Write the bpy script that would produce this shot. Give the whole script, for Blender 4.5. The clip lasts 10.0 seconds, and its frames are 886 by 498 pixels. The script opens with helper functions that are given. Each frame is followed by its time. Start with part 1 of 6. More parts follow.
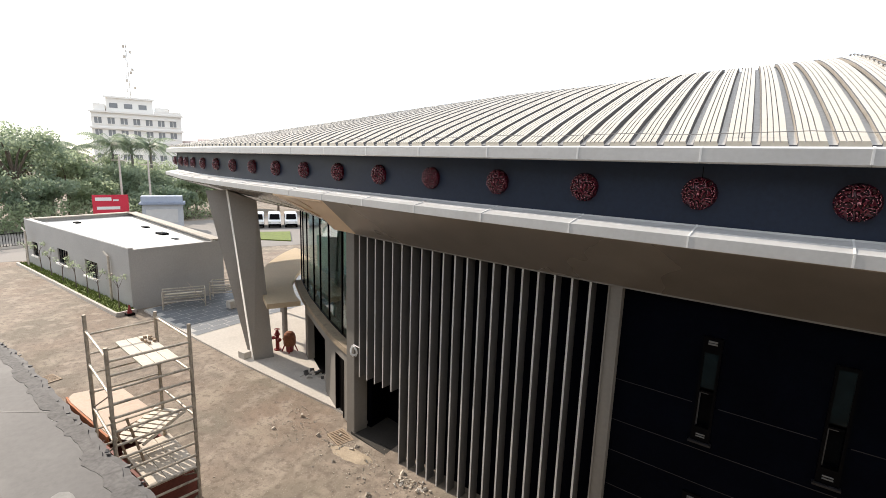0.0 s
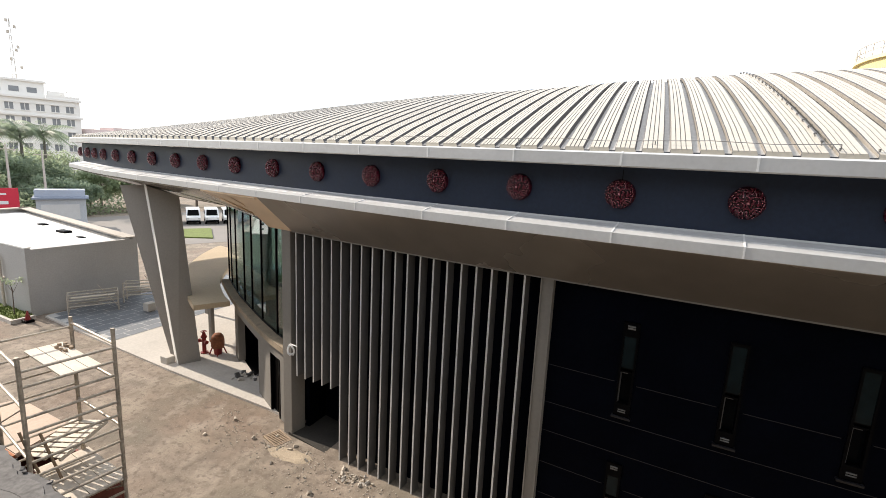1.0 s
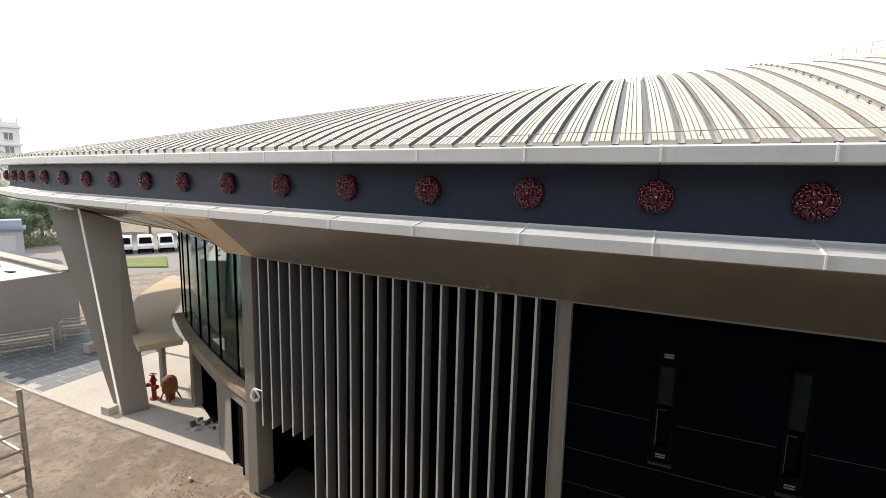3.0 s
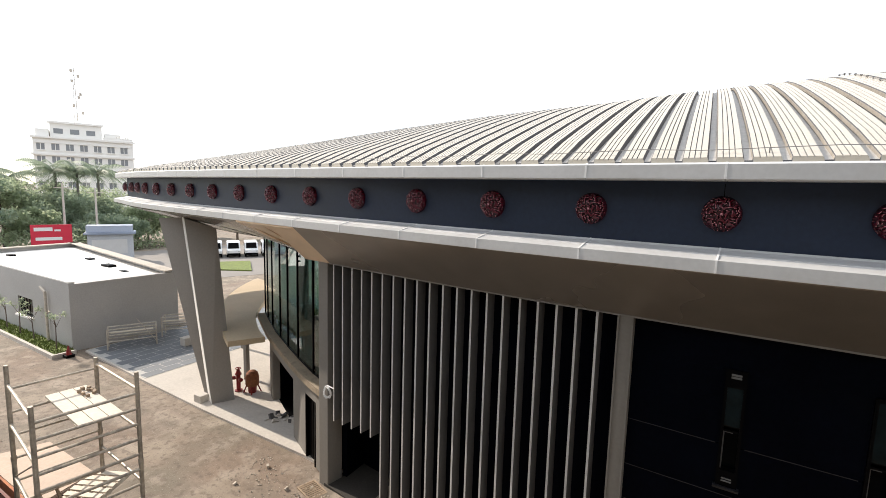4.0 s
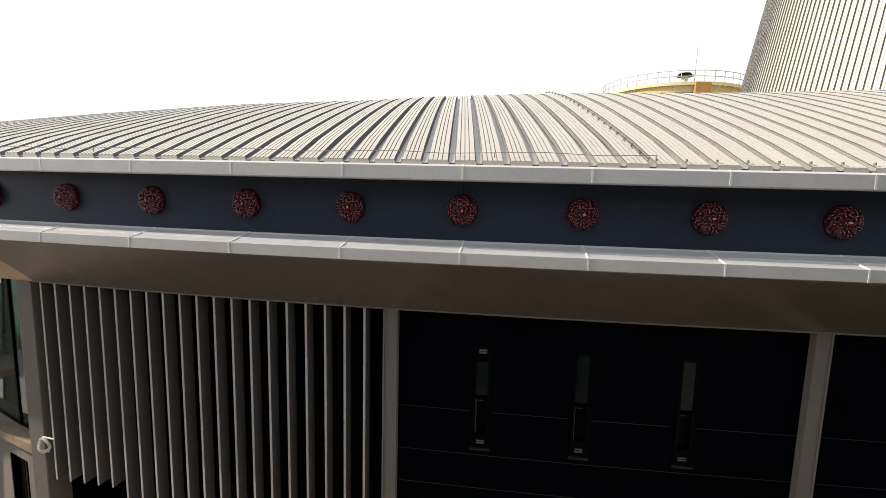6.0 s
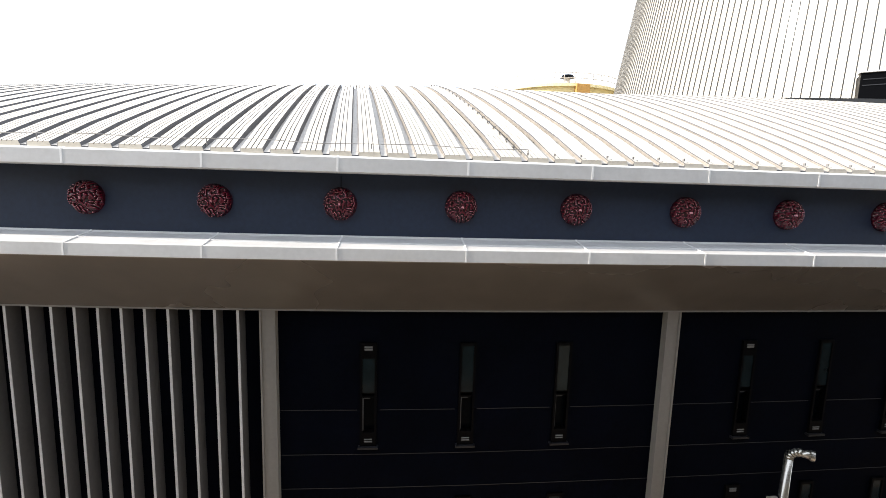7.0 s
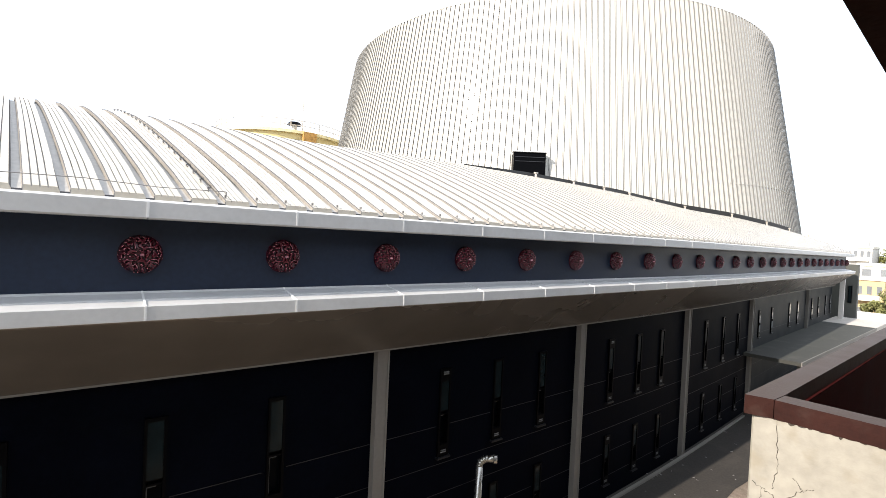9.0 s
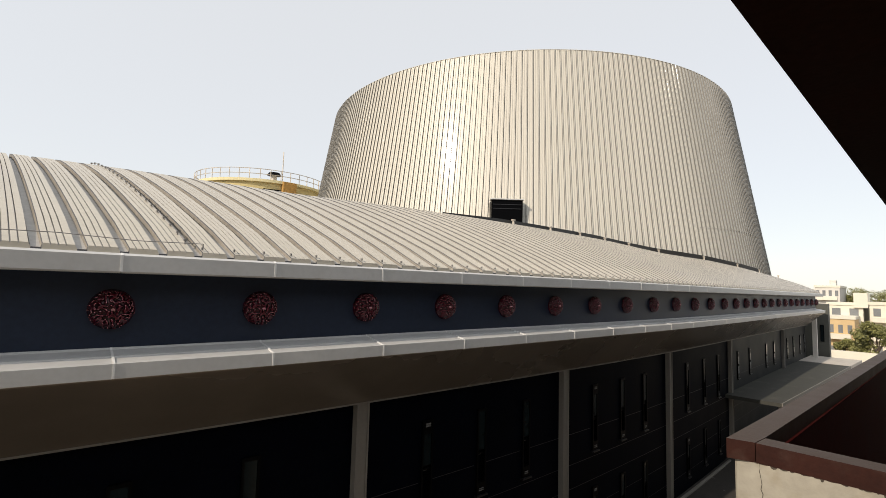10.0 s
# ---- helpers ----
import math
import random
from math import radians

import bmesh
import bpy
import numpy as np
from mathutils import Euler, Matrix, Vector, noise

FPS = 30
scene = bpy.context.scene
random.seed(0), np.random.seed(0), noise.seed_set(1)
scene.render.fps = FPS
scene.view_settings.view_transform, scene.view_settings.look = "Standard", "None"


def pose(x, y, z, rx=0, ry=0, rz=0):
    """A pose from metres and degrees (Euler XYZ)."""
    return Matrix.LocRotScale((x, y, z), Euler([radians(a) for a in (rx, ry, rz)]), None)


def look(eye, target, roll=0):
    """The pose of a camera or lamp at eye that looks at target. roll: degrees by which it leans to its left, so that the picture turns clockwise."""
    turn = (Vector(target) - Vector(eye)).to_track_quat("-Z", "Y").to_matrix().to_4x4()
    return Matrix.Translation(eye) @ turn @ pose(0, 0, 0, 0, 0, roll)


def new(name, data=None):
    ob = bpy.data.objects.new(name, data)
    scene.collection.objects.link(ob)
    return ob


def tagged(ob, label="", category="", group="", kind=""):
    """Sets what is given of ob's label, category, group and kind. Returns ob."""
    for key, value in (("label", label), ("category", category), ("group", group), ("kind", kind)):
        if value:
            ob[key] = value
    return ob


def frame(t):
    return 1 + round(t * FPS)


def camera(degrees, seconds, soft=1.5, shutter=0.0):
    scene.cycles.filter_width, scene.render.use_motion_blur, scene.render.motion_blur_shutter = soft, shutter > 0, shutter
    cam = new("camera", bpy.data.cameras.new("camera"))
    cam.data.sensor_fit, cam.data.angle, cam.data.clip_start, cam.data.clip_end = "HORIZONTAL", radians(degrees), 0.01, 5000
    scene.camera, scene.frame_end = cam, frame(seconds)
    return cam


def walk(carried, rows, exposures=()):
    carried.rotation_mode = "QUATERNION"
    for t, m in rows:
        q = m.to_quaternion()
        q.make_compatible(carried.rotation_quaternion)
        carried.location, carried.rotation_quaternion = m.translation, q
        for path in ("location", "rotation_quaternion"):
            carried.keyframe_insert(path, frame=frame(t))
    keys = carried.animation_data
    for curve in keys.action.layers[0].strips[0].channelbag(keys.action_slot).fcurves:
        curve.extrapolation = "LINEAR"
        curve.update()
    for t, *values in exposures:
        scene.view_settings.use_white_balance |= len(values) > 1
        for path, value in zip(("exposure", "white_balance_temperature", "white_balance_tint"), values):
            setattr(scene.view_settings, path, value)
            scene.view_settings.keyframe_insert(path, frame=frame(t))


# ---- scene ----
cam = camera(87.0, 10.0, soft=0.55)
# ---------------------------------------------------------------- camera
# seconds, eye x y z, yaw (left), pitch (up), roll
PATH = [
    (0, 0.324, -0.302, 9.351, 33.23, -10.34, 1.91),
    (0.5, 0.349, -0.627, 9.395, 28.94, -10.47, 2.19),
    (1, 0.256, -0.701, 9.421, 24.51, -10.53, 2.86),
    (1.5, 0.214, -0.528, 9.431, 21.02, -10.39, 2.71),
    (2, 0.097, -0.827, 9.415, 14.23, -10.14, 2.39),
    (2.5, -0.340, 0.127, 9.316, 12.70, -9.21, 1.65),
    (3, -0.911, 0.624, 9.147, 20.52, -8.07, 1.34),
    (3.2, -1.061, 0.731, 9.109, 24.47, -7.67, 1.39),
    (4.3, -0.367, 0.020, 9.292, 28.90, -6.97, 1.61),
    (4.5, -0.207, -0.081, 9.330, 27.15, -6.83, 1.64),
    (5, -0.190, -0.224, 9.355, 18.10, -6.63, 2.02),
    (5.5, -0.298, 0.120, 9.401, 9.86, -6.94, 1.55),
    (5.7, -0.373, 0.325, 9.357, 6.73, -7.03, 1.49),
    (6.8, -0.134, 0.702, 9.425, -6.75, -8.46, 1.67),
    (7, 0.006, 0.701, 9.366, -9.41, -7.87, 1.69),
    (7.5, 0.147, 0.710, 9.377, -19.98, -7.09, 2.00),
    (8, 0.370, 0.673, 9.326, -28.93, -6.85, 2.05),
    (8.5, 0.425, 0.693, 9.362, -36.98, -4.57, 2.39),
    (9, 0.456, 0.681, 9.401, -41.03, -1.16, 2.63),
    (9.5, 0.440, 0.648, 9.427, -42.89, 3.22, 2.07),
    (10, 0.435, 0.624, 9.425, -43.21, 4.66, 1.58),
]


def aim(x, y, z, yaw, pitch, roll):
    a, b = radians(yaw), radians(pitch)
    ahead = Vector((-math.sin(a) * math.cos(b), math.cos(a) * math.cos(b), math.sin(b)))
    return look((x, y, z), Vector((x, y, z)) + 10 * ahead, roll)


walk(cam, [(r[0], aim(*r[1:])) for r in PATH],
     exposures=[(0.0, 0.26, 6750, 12), (4.5, 0.23, 6750, 12), (5.5, -0.08, 7000, 12), (6.8, 0.4, 6600, 12), (7.5, 1.3, 6450, 12), (8.5, 1.15, 6400, 12), (9.0, 0.5, 6450, 12), (9.5, -0.35, 7100, 12), (10.0, -0.5, 7150, 12)])

# ---------------------------------------------------------------- light
SUN_DIR = Vector((-0.83, 0.005, 0.55)).normalized()
world = bpy.data.worlds.new("sky")
scene.world = world
world.use_nodes = True
wn = world.node_tree.nodes
sky = wn.new("ShaderNodeTexSky")
sky.sky_type = "NISHITA"
sky.sun_disc = False
sky.sun_elevation = math.asin(SUN_DIR.z)
sky.sun_rotation = math.atan2(SUN_DIR.x, SUN_DIR.y)
sky.dust_density = 0.4
sky.air_density = 1.0
world.node_tree.links.new(sky.outputs[0], wn["Background"].inputs[0])
wn["Background"].inputs[1].default_value = 0.05
# bright dry-season haze over the blue sky
haze = wn.new("ShaderNodeBackground")
haze.inputs[0].default_value = (0.893, 0.962, 1.042, 1)
haze.inputs[1].default_value = 1.06
both = wn.new("ShaderNodeAddShader")
world.node_tree.links.new(wn["Background"].outputs[0], both.inputs[0])
world.node_tree.links.new(haze.outputs[0], both.inputs[1])
world.node_tree.links.new(both.outputs[0], wn["World Output"].inputs[0])
sun = new("sun", bpy.data.lights.new("sun", "SUN"))
sun.data.energy = 5.0
sun.data.angle = radians(0.6)
sun.data.color = (1.0, 0.92, 0.81)
sun.matrix_world = look(SUN_DIR * 60, (0, 0, 0))

# ---------------------------------------------------------------- materials


def mat(name, col, rough=0.6, metal=0.0, var=0.15, coarse=0.5, fine=14.0, bump=0.15, rand=0.0, tint=None, spec=0.5, stain=0.0, scol=(0.1, 0.08, 0.06)):
    m = bpy.data.materials.new(name)
    m.use_nodes = True
    nt = m.node_tree
    n, ln = nt.nodes, nt.links
    p = n["Principled BSDF"]
    p.inputs["Roughness"].default_value = rough
    p.inputs["Metallic"].default_value = metal
    p.inputs["Specular IOR Level"].default_value = spec
    geo = n.new("ShaderNodeNewGeometry")

    def tex(scale, detail=4.0):
        t = n.new("ShaderNodeTexNoise")
        t.inputs["Scale"].default_value = scale
        t.inputs["Detail"].default_value = detail
        ln.new(geo.outputs["Position"], t.inputs["Vector"])
        return t
    a, b = tex(coarse), tex(fine)
    add = n.new("ShaderNodeMath")
    add.operation = "ADD"
    ln.new(a.outputs["Fac"], add.inputs[0])
    ln.new(b.outputs["Fac"], add.inputs[1])
    last = add
    if rand:
        info = n.new("ShaderNodeObjectInfo")
        mul = n.new("ShaderNodeMath")
        mul.operation = "MULTIPLY_ADD"
        ln.new(info.outputs["Random"], mul.inputs[0])
        mul.inputs[1].default_value = rand
        ln.new(add.outputs[0], mul.inputs[2])
        last = mul
    ramp = n.new("ShaderNodeMapRange")
    ramp.inputs[1].default_value, ramp.inputs[2].default_value = 0.65, 1.35 + rand
    ln.new(last.outputs[0], ramp.inputs[0])
    mix = n.new("ShaderNodeMix")
    mix.data_type = "RGBA"
    t = tint or col
    mix.inputs[6].default_value = (*[c * (1 - var) for c in col], 1)
    mix.inputs[7].default_value = (*[min(0.95, c * (1 + var)) for c in t], 1)
    ln.new(ramp.outputs[0], mix.inputs[0])
    out = mix.outputs[2]
    if stain:
        s = tex(coarse * 2.3, 8.0)
        sr = n.new("ShaderNodeMapRange")
        sr.inputs[1].default_value, sr.inputs[2].default_value = 0.55, 0.72
        sr.inputs[4].default_value = stain
        ln.new(s.outputs["Fac"], sr.inputs[0])
        m2 = n.new("ShaderNodeMix")
        m2.data_type = "RGBA"
        m2.inputs[7].default_value = (*scol, 1)
        ln.new(sr.outputs[0], m2.inputs[0])
        ln.new(out, m2.inputs[6])
        out = m2.outputs[2]
    ln.new(out, p.inputs["Base Color"])
    rr = n.new("ShaderNodeMapRange")
    rr.inputs[3].default_value, rr.inputs[4].default_value = max(0.02, rough - 0.1), min(1, rough + 0.1)
    ln.new(a.outputs["Fac"], rr.inputs[0])
    ln.new(rr.outputs[0], p.inputs["Roughness"])
    if bump:
        bp = n.new("ShaderNodeBump")
        bp.inputs["Strength"].default_value = bump
        bp.inputs["Distance"].default_value = 0.02
        ln.new(b.outputs["Fac"], bp.inputs["Height"])
        ln.new(bp.outputs[0], p.inputs["Normal"])
    return m


def glass(name, col, rough=0.02, trans=1.0):
    m = bpy.data.materials.new(name)
    m.use_nodes = True
    p = m.node_tree.nodes["Principled BSDF"]
    p.inputs["Base Color"].default_value = (*col, 1)
    p.inputs["Roughness"].default_value = rough
    p.inputs["Transmission Weight"].default_value = trans
    p.inputs["IOR"].default_value = 1.45
    return m


M_NAVY = mat("navy_panel", (0.0152, 0.0238, 0.0455), 0.45, var=0.2, coarse=0.4, bump=0.03, spec=0.35)
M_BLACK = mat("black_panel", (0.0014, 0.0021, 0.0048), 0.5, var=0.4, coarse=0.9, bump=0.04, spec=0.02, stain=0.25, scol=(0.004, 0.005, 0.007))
M_FRAME = mat("black_frame", (0.0015, 0.0015, 0.002), 0.4, var=0.1, bump=0, spec=0.05)
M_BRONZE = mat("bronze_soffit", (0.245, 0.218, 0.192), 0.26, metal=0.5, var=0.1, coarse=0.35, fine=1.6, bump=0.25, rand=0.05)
# reflected sunlight on the corner soffit is put into this paler bronze
M_BRONZE2 = mat("sun_reflection_bronze", (0.78, 0.60, 0.43), 0.3, metal=0.35, var=0.08, coarse=0.3, fine=2.2, bump=0.5)
M_SILL = mat("window_sill_metal", (0.012, 0.012, 0.014), 0.35, var=0.2, bump=0, spec=0.3)
M_VENT = mat("vent_grille", (0.13, 0.13, 0.127), 0.6, var=0.3, coarse=20.0, fine=120.0, bump=0.3)
M_PILLAR = mat("grey_plaster", (0.20, 0.185, 0.165), 0.7, var=0.08, coarse=0.6, bump=0.05)
M_COLUMN = mat("pale_grey_plaster", (0.30, 0.28, 0.255), 0.7, var=0.08, coarse=0.6, bump=0.05)
M_FIN = mat("dark_fin_metal", (0.128, 0.124, 0.12), 0.5, var=0.15, coarse=0.6, bump=0.04, rand=0.2)
M_EDGE = mat("fin_edge_metal", (0.54, 0.53, 0.515), 0.5, var=0.15, coarse=1.5, bump=0.04)
M_ROOF = mat("roof_sheet", (0.56, 0.515, 0.435), 0.42, metal=0.25, var=0.1, coarse=0.25, bump=0.02, rand=0.25)
M_TRIM = mat("silver_trim", (0.54, 0.54, 0.535), 0.4, metal=0.1, var=0.08, coarse=1.2, bump=0.02, rand=0.2, stain=0.15, scol=(0.4, 0.37, 0.33))
M_JOINT = mat("sealant_joint", (0.70, 0.70, 0.69), 0.6, var=0.05)
M_RED = mat("maroon_resin", (0.10, 0.012, 0.018), 0.16, var=0.5, coarse=9.0, fine=60, bump=0.05, spec=0.3)
M_RED.node_tree.nodes["Principled BSDF"].inputs["Metallic"].default_value = 0.2
M_RED.node_tree.nodes["Principled BSDF"].inputs["Coat Weight"].default_value = 0.6
M_RED.node_tree.nodes["Principled BSDF"].inputs["Coat Roughness"].default_value = 0.06
M_RED.node_tree.nodes["Principled BSDF"].inputs["Coat IOR"].default_value = 1.5
# glints on ridge tips and shade in grooves are put into this colour ramp
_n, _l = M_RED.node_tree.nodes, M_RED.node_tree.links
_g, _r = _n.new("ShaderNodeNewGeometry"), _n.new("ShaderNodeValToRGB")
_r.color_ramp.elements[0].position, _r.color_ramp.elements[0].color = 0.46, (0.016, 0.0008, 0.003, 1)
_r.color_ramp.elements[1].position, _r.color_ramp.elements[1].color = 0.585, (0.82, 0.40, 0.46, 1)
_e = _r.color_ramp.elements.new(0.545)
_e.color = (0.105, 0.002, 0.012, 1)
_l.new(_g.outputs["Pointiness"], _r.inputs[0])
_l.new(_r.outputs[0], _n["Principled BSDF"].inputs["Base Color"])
# rib and valley shade is put into these darker roof tones
M_VALLEYSHADE = mat("shaded_valley_sheet", (0.42, 0.40, 0.37), 0.5, metal=0.2, var=0.15, bump=0)
M_RIBSIDE = mat("rib_side_sheet", (0.27, 0.245, 0.21), 0.6, metal=0.1, var=0.25, coarse=0.8, bump=0)
M_FLANKSHADE = mat("shaded_rib_flank", (0.082, 0.082, 0.088), 0.6, metal=0.1, var=0.25, coarse=0.8, bump=0)
# tower rib flanks coloured darker to stand in for their shade
M_TOWERSHADE = mat("tower_rib_shade", (0.12, 0.116, 0.106), 0.5, var=0.1, bump=0)
M_RIBSHADE = mat("rib_shade_metal", (0.080, 0.080, 0.086), 0.6, metal=0.2, var=0.25, coarse=1.0, bump=0)
M_TOWER = mat("tower_sheet", (0.60, 0.57, 0.50), 0.5, metal=0.05, var=0.06, coarse=0.15, bump=0.02, rand=0.2)
M_TOWER.node_tree.nodes["Principled BSDF"].inputs["Coat Weight"].default_value = 0.25
M_TOWER.node_tree.nodes["Principled BSDF"].inputs["Coat Roughness"].default_value = 0.12
M_DIRT = mat("dirt", (0.235, 0.188, 0.146), 0.95, var=0.35, coarse=0.13, fine=2.2, bump=0.35, stain=0.8, scol=(0.165, 0.126, 0.095))
_n, _l = M_DIRT.node_tree.nodes, M_DIRT.node_tree.links
_b = _n["Principled BSDF"].inputs["Base Color"]
_g = _n.new("ShaderNodeNewGeometry")
for scale, lo, hi, amount, colour in ((0.17, 0.52, 0.62, 0.6, (0.205, 0.142, 0.10)), (0.28, 0.46, 0.60, 0.75, (0.165, 0.140, 0.104)), (0.5, 0.55, 0.66, 0.6, (0.33, 0.275, 0.21)), (1.1, 0.52, 0.66, 0.55, (0.36, 0.30, 0.24)), (4.5, 0.53, 0.64, 0.6, (0.125, 0.094, 0.072)), (15.0, 0.57, 0.65, 0.4, (0.095, 0.074, 0.058)), (24.0, 0.61, 0.67, 0.5, (0.42, 0.36, 0.30))):
    _t, _r, _m = _n.new("ShaderNodeTexNoise"), _n.new("ShaderNodeMapRange"), _n.new("ShaderNodeMix")
    _m.data_type = "RGBA"
    _t.inputs["Scale"].default_value, _t.inputs["Detail"].default_value = scale, 7.0
    _r.inputs[1].default_value, _r.inputs[2].default_value, _r.inputs[4].default_value = lo, hi, amount
    _m.inputs[7].default_value = (*colour, 1)
    _l.new(_g.outputs["Position"], _t.inputs["Vector"])
    _l.new(_t.outputs["Fac"], _r.inputs[0])
    _l.new(_r.outputs[0], _m.inputs[0])
    _l.new(_b.links[0].from_socket, _m.inputs[6])
    _l.new(_m.outputs[2], _b)
M_CONC = mat("concrete", (0.50, 0.46, 0.41), 0.85, var=0.12, coarse=0.6, fine=9.0, bump=0.2, stain=0.3, scol=(0.34, 0.30, 0.26))
M_SLAB = mat("weathered_roof_slab", (0.092, 0.086, 0.083), 0.72, var=0.22, coarse=0.4, fine=9.0, bump=0.2, stain=0.6, scol=(0.145, 0.137, 0.131))
M_TILE = mat("grey_paver", (0.145, 0.158, 0.172), 0.6, var=0.15, coarse=1.0, bump=0.08, rand=0.5)
M_TAN = mat("tan_stone", (0.52, 0.41, 0.275), 0.7, var=0.12, coarse=0.8, bump=0.1)
M_WHITE = mat("pale_plaster", (0.62, 0.60, 0.56), 0.85, var=0.06, coarse=0.4, bump=0.08)
M_GREYW = mat("grey_white_plaster", (0.385, 0.375, 0.36), 0.85, var=0.1, coarse=0.5, bump=0.08, stain=0.2, scol=(0.36, 0.34, 0.31))
M_COPE = mat("tan_grey_coping", (0.40, 0.355, 0.30), 0.85, var=0.15, coarse=1.0, bump=0.1)
M_WROOF = mat("white_roof", (0.80, 0.78, 0.74), 0.8, var=0.05, coarse=0.3, bump=0.05)
M_TEAL = glass("teal_glass", (0.13, 0.27, 0.24))
M_PANE = mat("dark_window_glass", (0.0055, 0.011, 0.013), 0.06, var=0.5, coarse=1.2, fine=5.0, bump=0, spec=0.15)
# far panes: the sky's reflection is put into this pale colour
M_SKYPANE = mat("pale_sky_pane", (0.20, 0.215, 0.22), 0.15, var=0.4, coarse=3.0, bump=0)
# paler strip added along the pane edge in place of a glint
M_GLINT = mat("glint_strip_metal", (0.055, 0.057, 0.06), 0.5, var=0.2, bump=0)
# sky sheen on the far bays is put into this lighter black
M_BLACKLIT = mat("sky_lit_black_panel", (0.0095, 0.0120, 0.0145), 0.5, var=0.3, coarse=0.9, bump=0.04, spec=0.1)
# lower panes: their lack of reflection is put into this blacker copy
M_PANE2 = mat("unreflecting_pane_glass", (0.0012, 0.002, 0.003), 0.2, var=0.5, coarse=1.2, fine=5.0, bump=0, spec=0.03)
M_STEEL = mat("scaffold_tube", (0.50, 0.45, 0.385), 0.55, metal=0.3, var=0.3, coarse=3.0, bump=0.1)
M_SCAF = mat("weathered_scaffold_tube", (0.42, 0.36, 0.29), 0.55, metal=0.3, var=0.4, coarse=3.0, bump=0.1)
M_PLY = mat("plywood", (0.60, 0.53, 0.44), 0.8, var=0.12, coarse=2.0, bump=0.1)
M_RUST = mat("oxide_red_steel", (0.17, 0.045, 0.03), 0.7, var=0.3, coarse=2.0, bump=0.2)
M_CREAM = mat("cracked_cream_plaster", (0.34, 0.315, 0.262), 0.9, var=0.16, coarse=1.6, fine=8.0, bump=0.4, stain=0.5, scol=(0.28, 0.24, 0.17))
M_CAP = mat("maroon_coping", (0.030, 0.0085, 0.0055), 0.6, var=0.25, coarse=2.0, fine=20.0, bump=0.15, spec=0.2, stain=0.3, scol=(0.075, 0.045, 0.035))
# paler brown tone on the upward faces of the coping
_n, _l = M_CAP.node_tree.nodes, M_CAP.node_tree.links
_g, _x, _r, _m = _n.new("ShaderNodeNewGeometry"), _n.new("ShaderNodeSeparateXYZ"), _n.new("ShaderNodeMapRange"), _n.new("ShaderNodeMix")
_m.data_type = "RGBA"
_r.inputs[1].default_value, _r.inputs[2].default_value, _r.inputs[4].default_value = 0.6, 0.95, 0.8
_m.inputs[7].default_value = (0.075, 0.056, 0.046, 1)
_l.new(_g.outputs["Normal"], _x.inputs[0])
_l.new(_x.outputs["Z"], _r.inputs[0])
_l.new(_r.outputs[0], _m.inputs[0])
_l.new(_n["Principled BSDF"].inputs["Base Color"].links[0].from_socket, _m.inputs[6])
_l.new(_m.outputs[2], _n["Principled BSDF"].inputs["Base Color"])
M_INNER = mat("maroon_paint", (0.042, 0.0045, 0.004), 0.8, var=0.2, coarse=1.0, spec=0.05)
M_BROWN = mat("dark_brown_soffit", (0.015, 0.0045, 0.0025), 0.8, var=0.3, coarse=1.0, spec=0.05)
M_GRASS = mat("grass", (0.13, 0.165, 0.035), 0.9, var=0.4, coarse=3.0, bump=0.4)
M_ASPH = mat("asphalt", (0.034, 0.029, 0.024), 0.85, stain=0.5, scol=(0.066, 0.055, 0.044), var=0.35, coarse=0.5, bump=0.3)
M_YELLOW = mat("yellow_plaster", (0.60, 0.50, 0.25), 0.8, var=0.08)
M_BARK = mat("bark", (0.13, 0.10, 0.08), 0.9, var=0.2, coarse=3.0, bump=0.4)
M_LEAF = mat("leaf", (0.165, 0.218, 0.168), 0.6, var=0.4, coarse=0.4, fine=3.0, bump=0)
M_WIRE = mat("wire_steel", (0.26, 0.25, 0.24), 0.5, metal=0.3, var=0.15, bump=0)
M_STRIP = mat("joint_strip_metal", (0.022, 0.022, 0.025), 0.5, metal=0.3, var=0.1, bump=0)
M_DARK = mat("near_black", (0.012, 0.011, 0.010), 0.6, var=0.1)
M_SKIN = mat("flaky_cement_skin", (0.115, 0.108, 0.103), 0.85, var=0.45, coarse=1.6, fine=12.0, bump=0.7, stain=0.7, scol=(0.05, 0.045, 0.042))
M_SLAB2 = mat("mortar_skin", (0.25, 0.24, 0.225), 0.9, var=0.15, coarse=2.0, bump=0.3)
M_ASPH2 = mat("dusty_asphalt", (0.22, 0.20, 0.18), 0.9, var=0.15, coarse=0.3, bump=0.2)
M_LEAF2 = mat("yellow_green_leaf", (0.19, 0.235, 0.13), 0.6, var=0.4, coarse=0.4, fine=3.0, bump=0)
M_BARK2 = mat("palm_trunk", (0.17, 0.155, 0.135), 0.9, var=0.15, coarse=2.0, bump=0.3)
M_HGLASS = mat("far_window", (0.20, 0.21, 0.22), 0.2, var=0.2, bump=0)
M_PALM = mat("palm_leaf", (0.22, 0.265, 0.225), 0.5, var=0.35, coarse=0.4, fine=3.0, bump=0)

# leaf colour and translucency are raised in place of distance haze
for lf in (M_LEAF, M_LEAF2, M_PALM):
    _n, _l = lf.node_tree.nodes, lf.node_tree.links
    _t, _x = _n.new("ShaderNodeBsdfTranslucent"), _n.new("ShaderNodeMixShader")
    _t.inputs[0].default_value = (0.46, 0.53, 0.36, 1)
    _x.inputs[0].default_value = 0.55
    _l.new(_n["Principled BSDF"].outputs[0], _x.inputs[1])
    _l.new(_t.outputs[0], _x.inputs[2])
    _l.new(_x.outputs[0], _n["Material Output"].inputs[0])

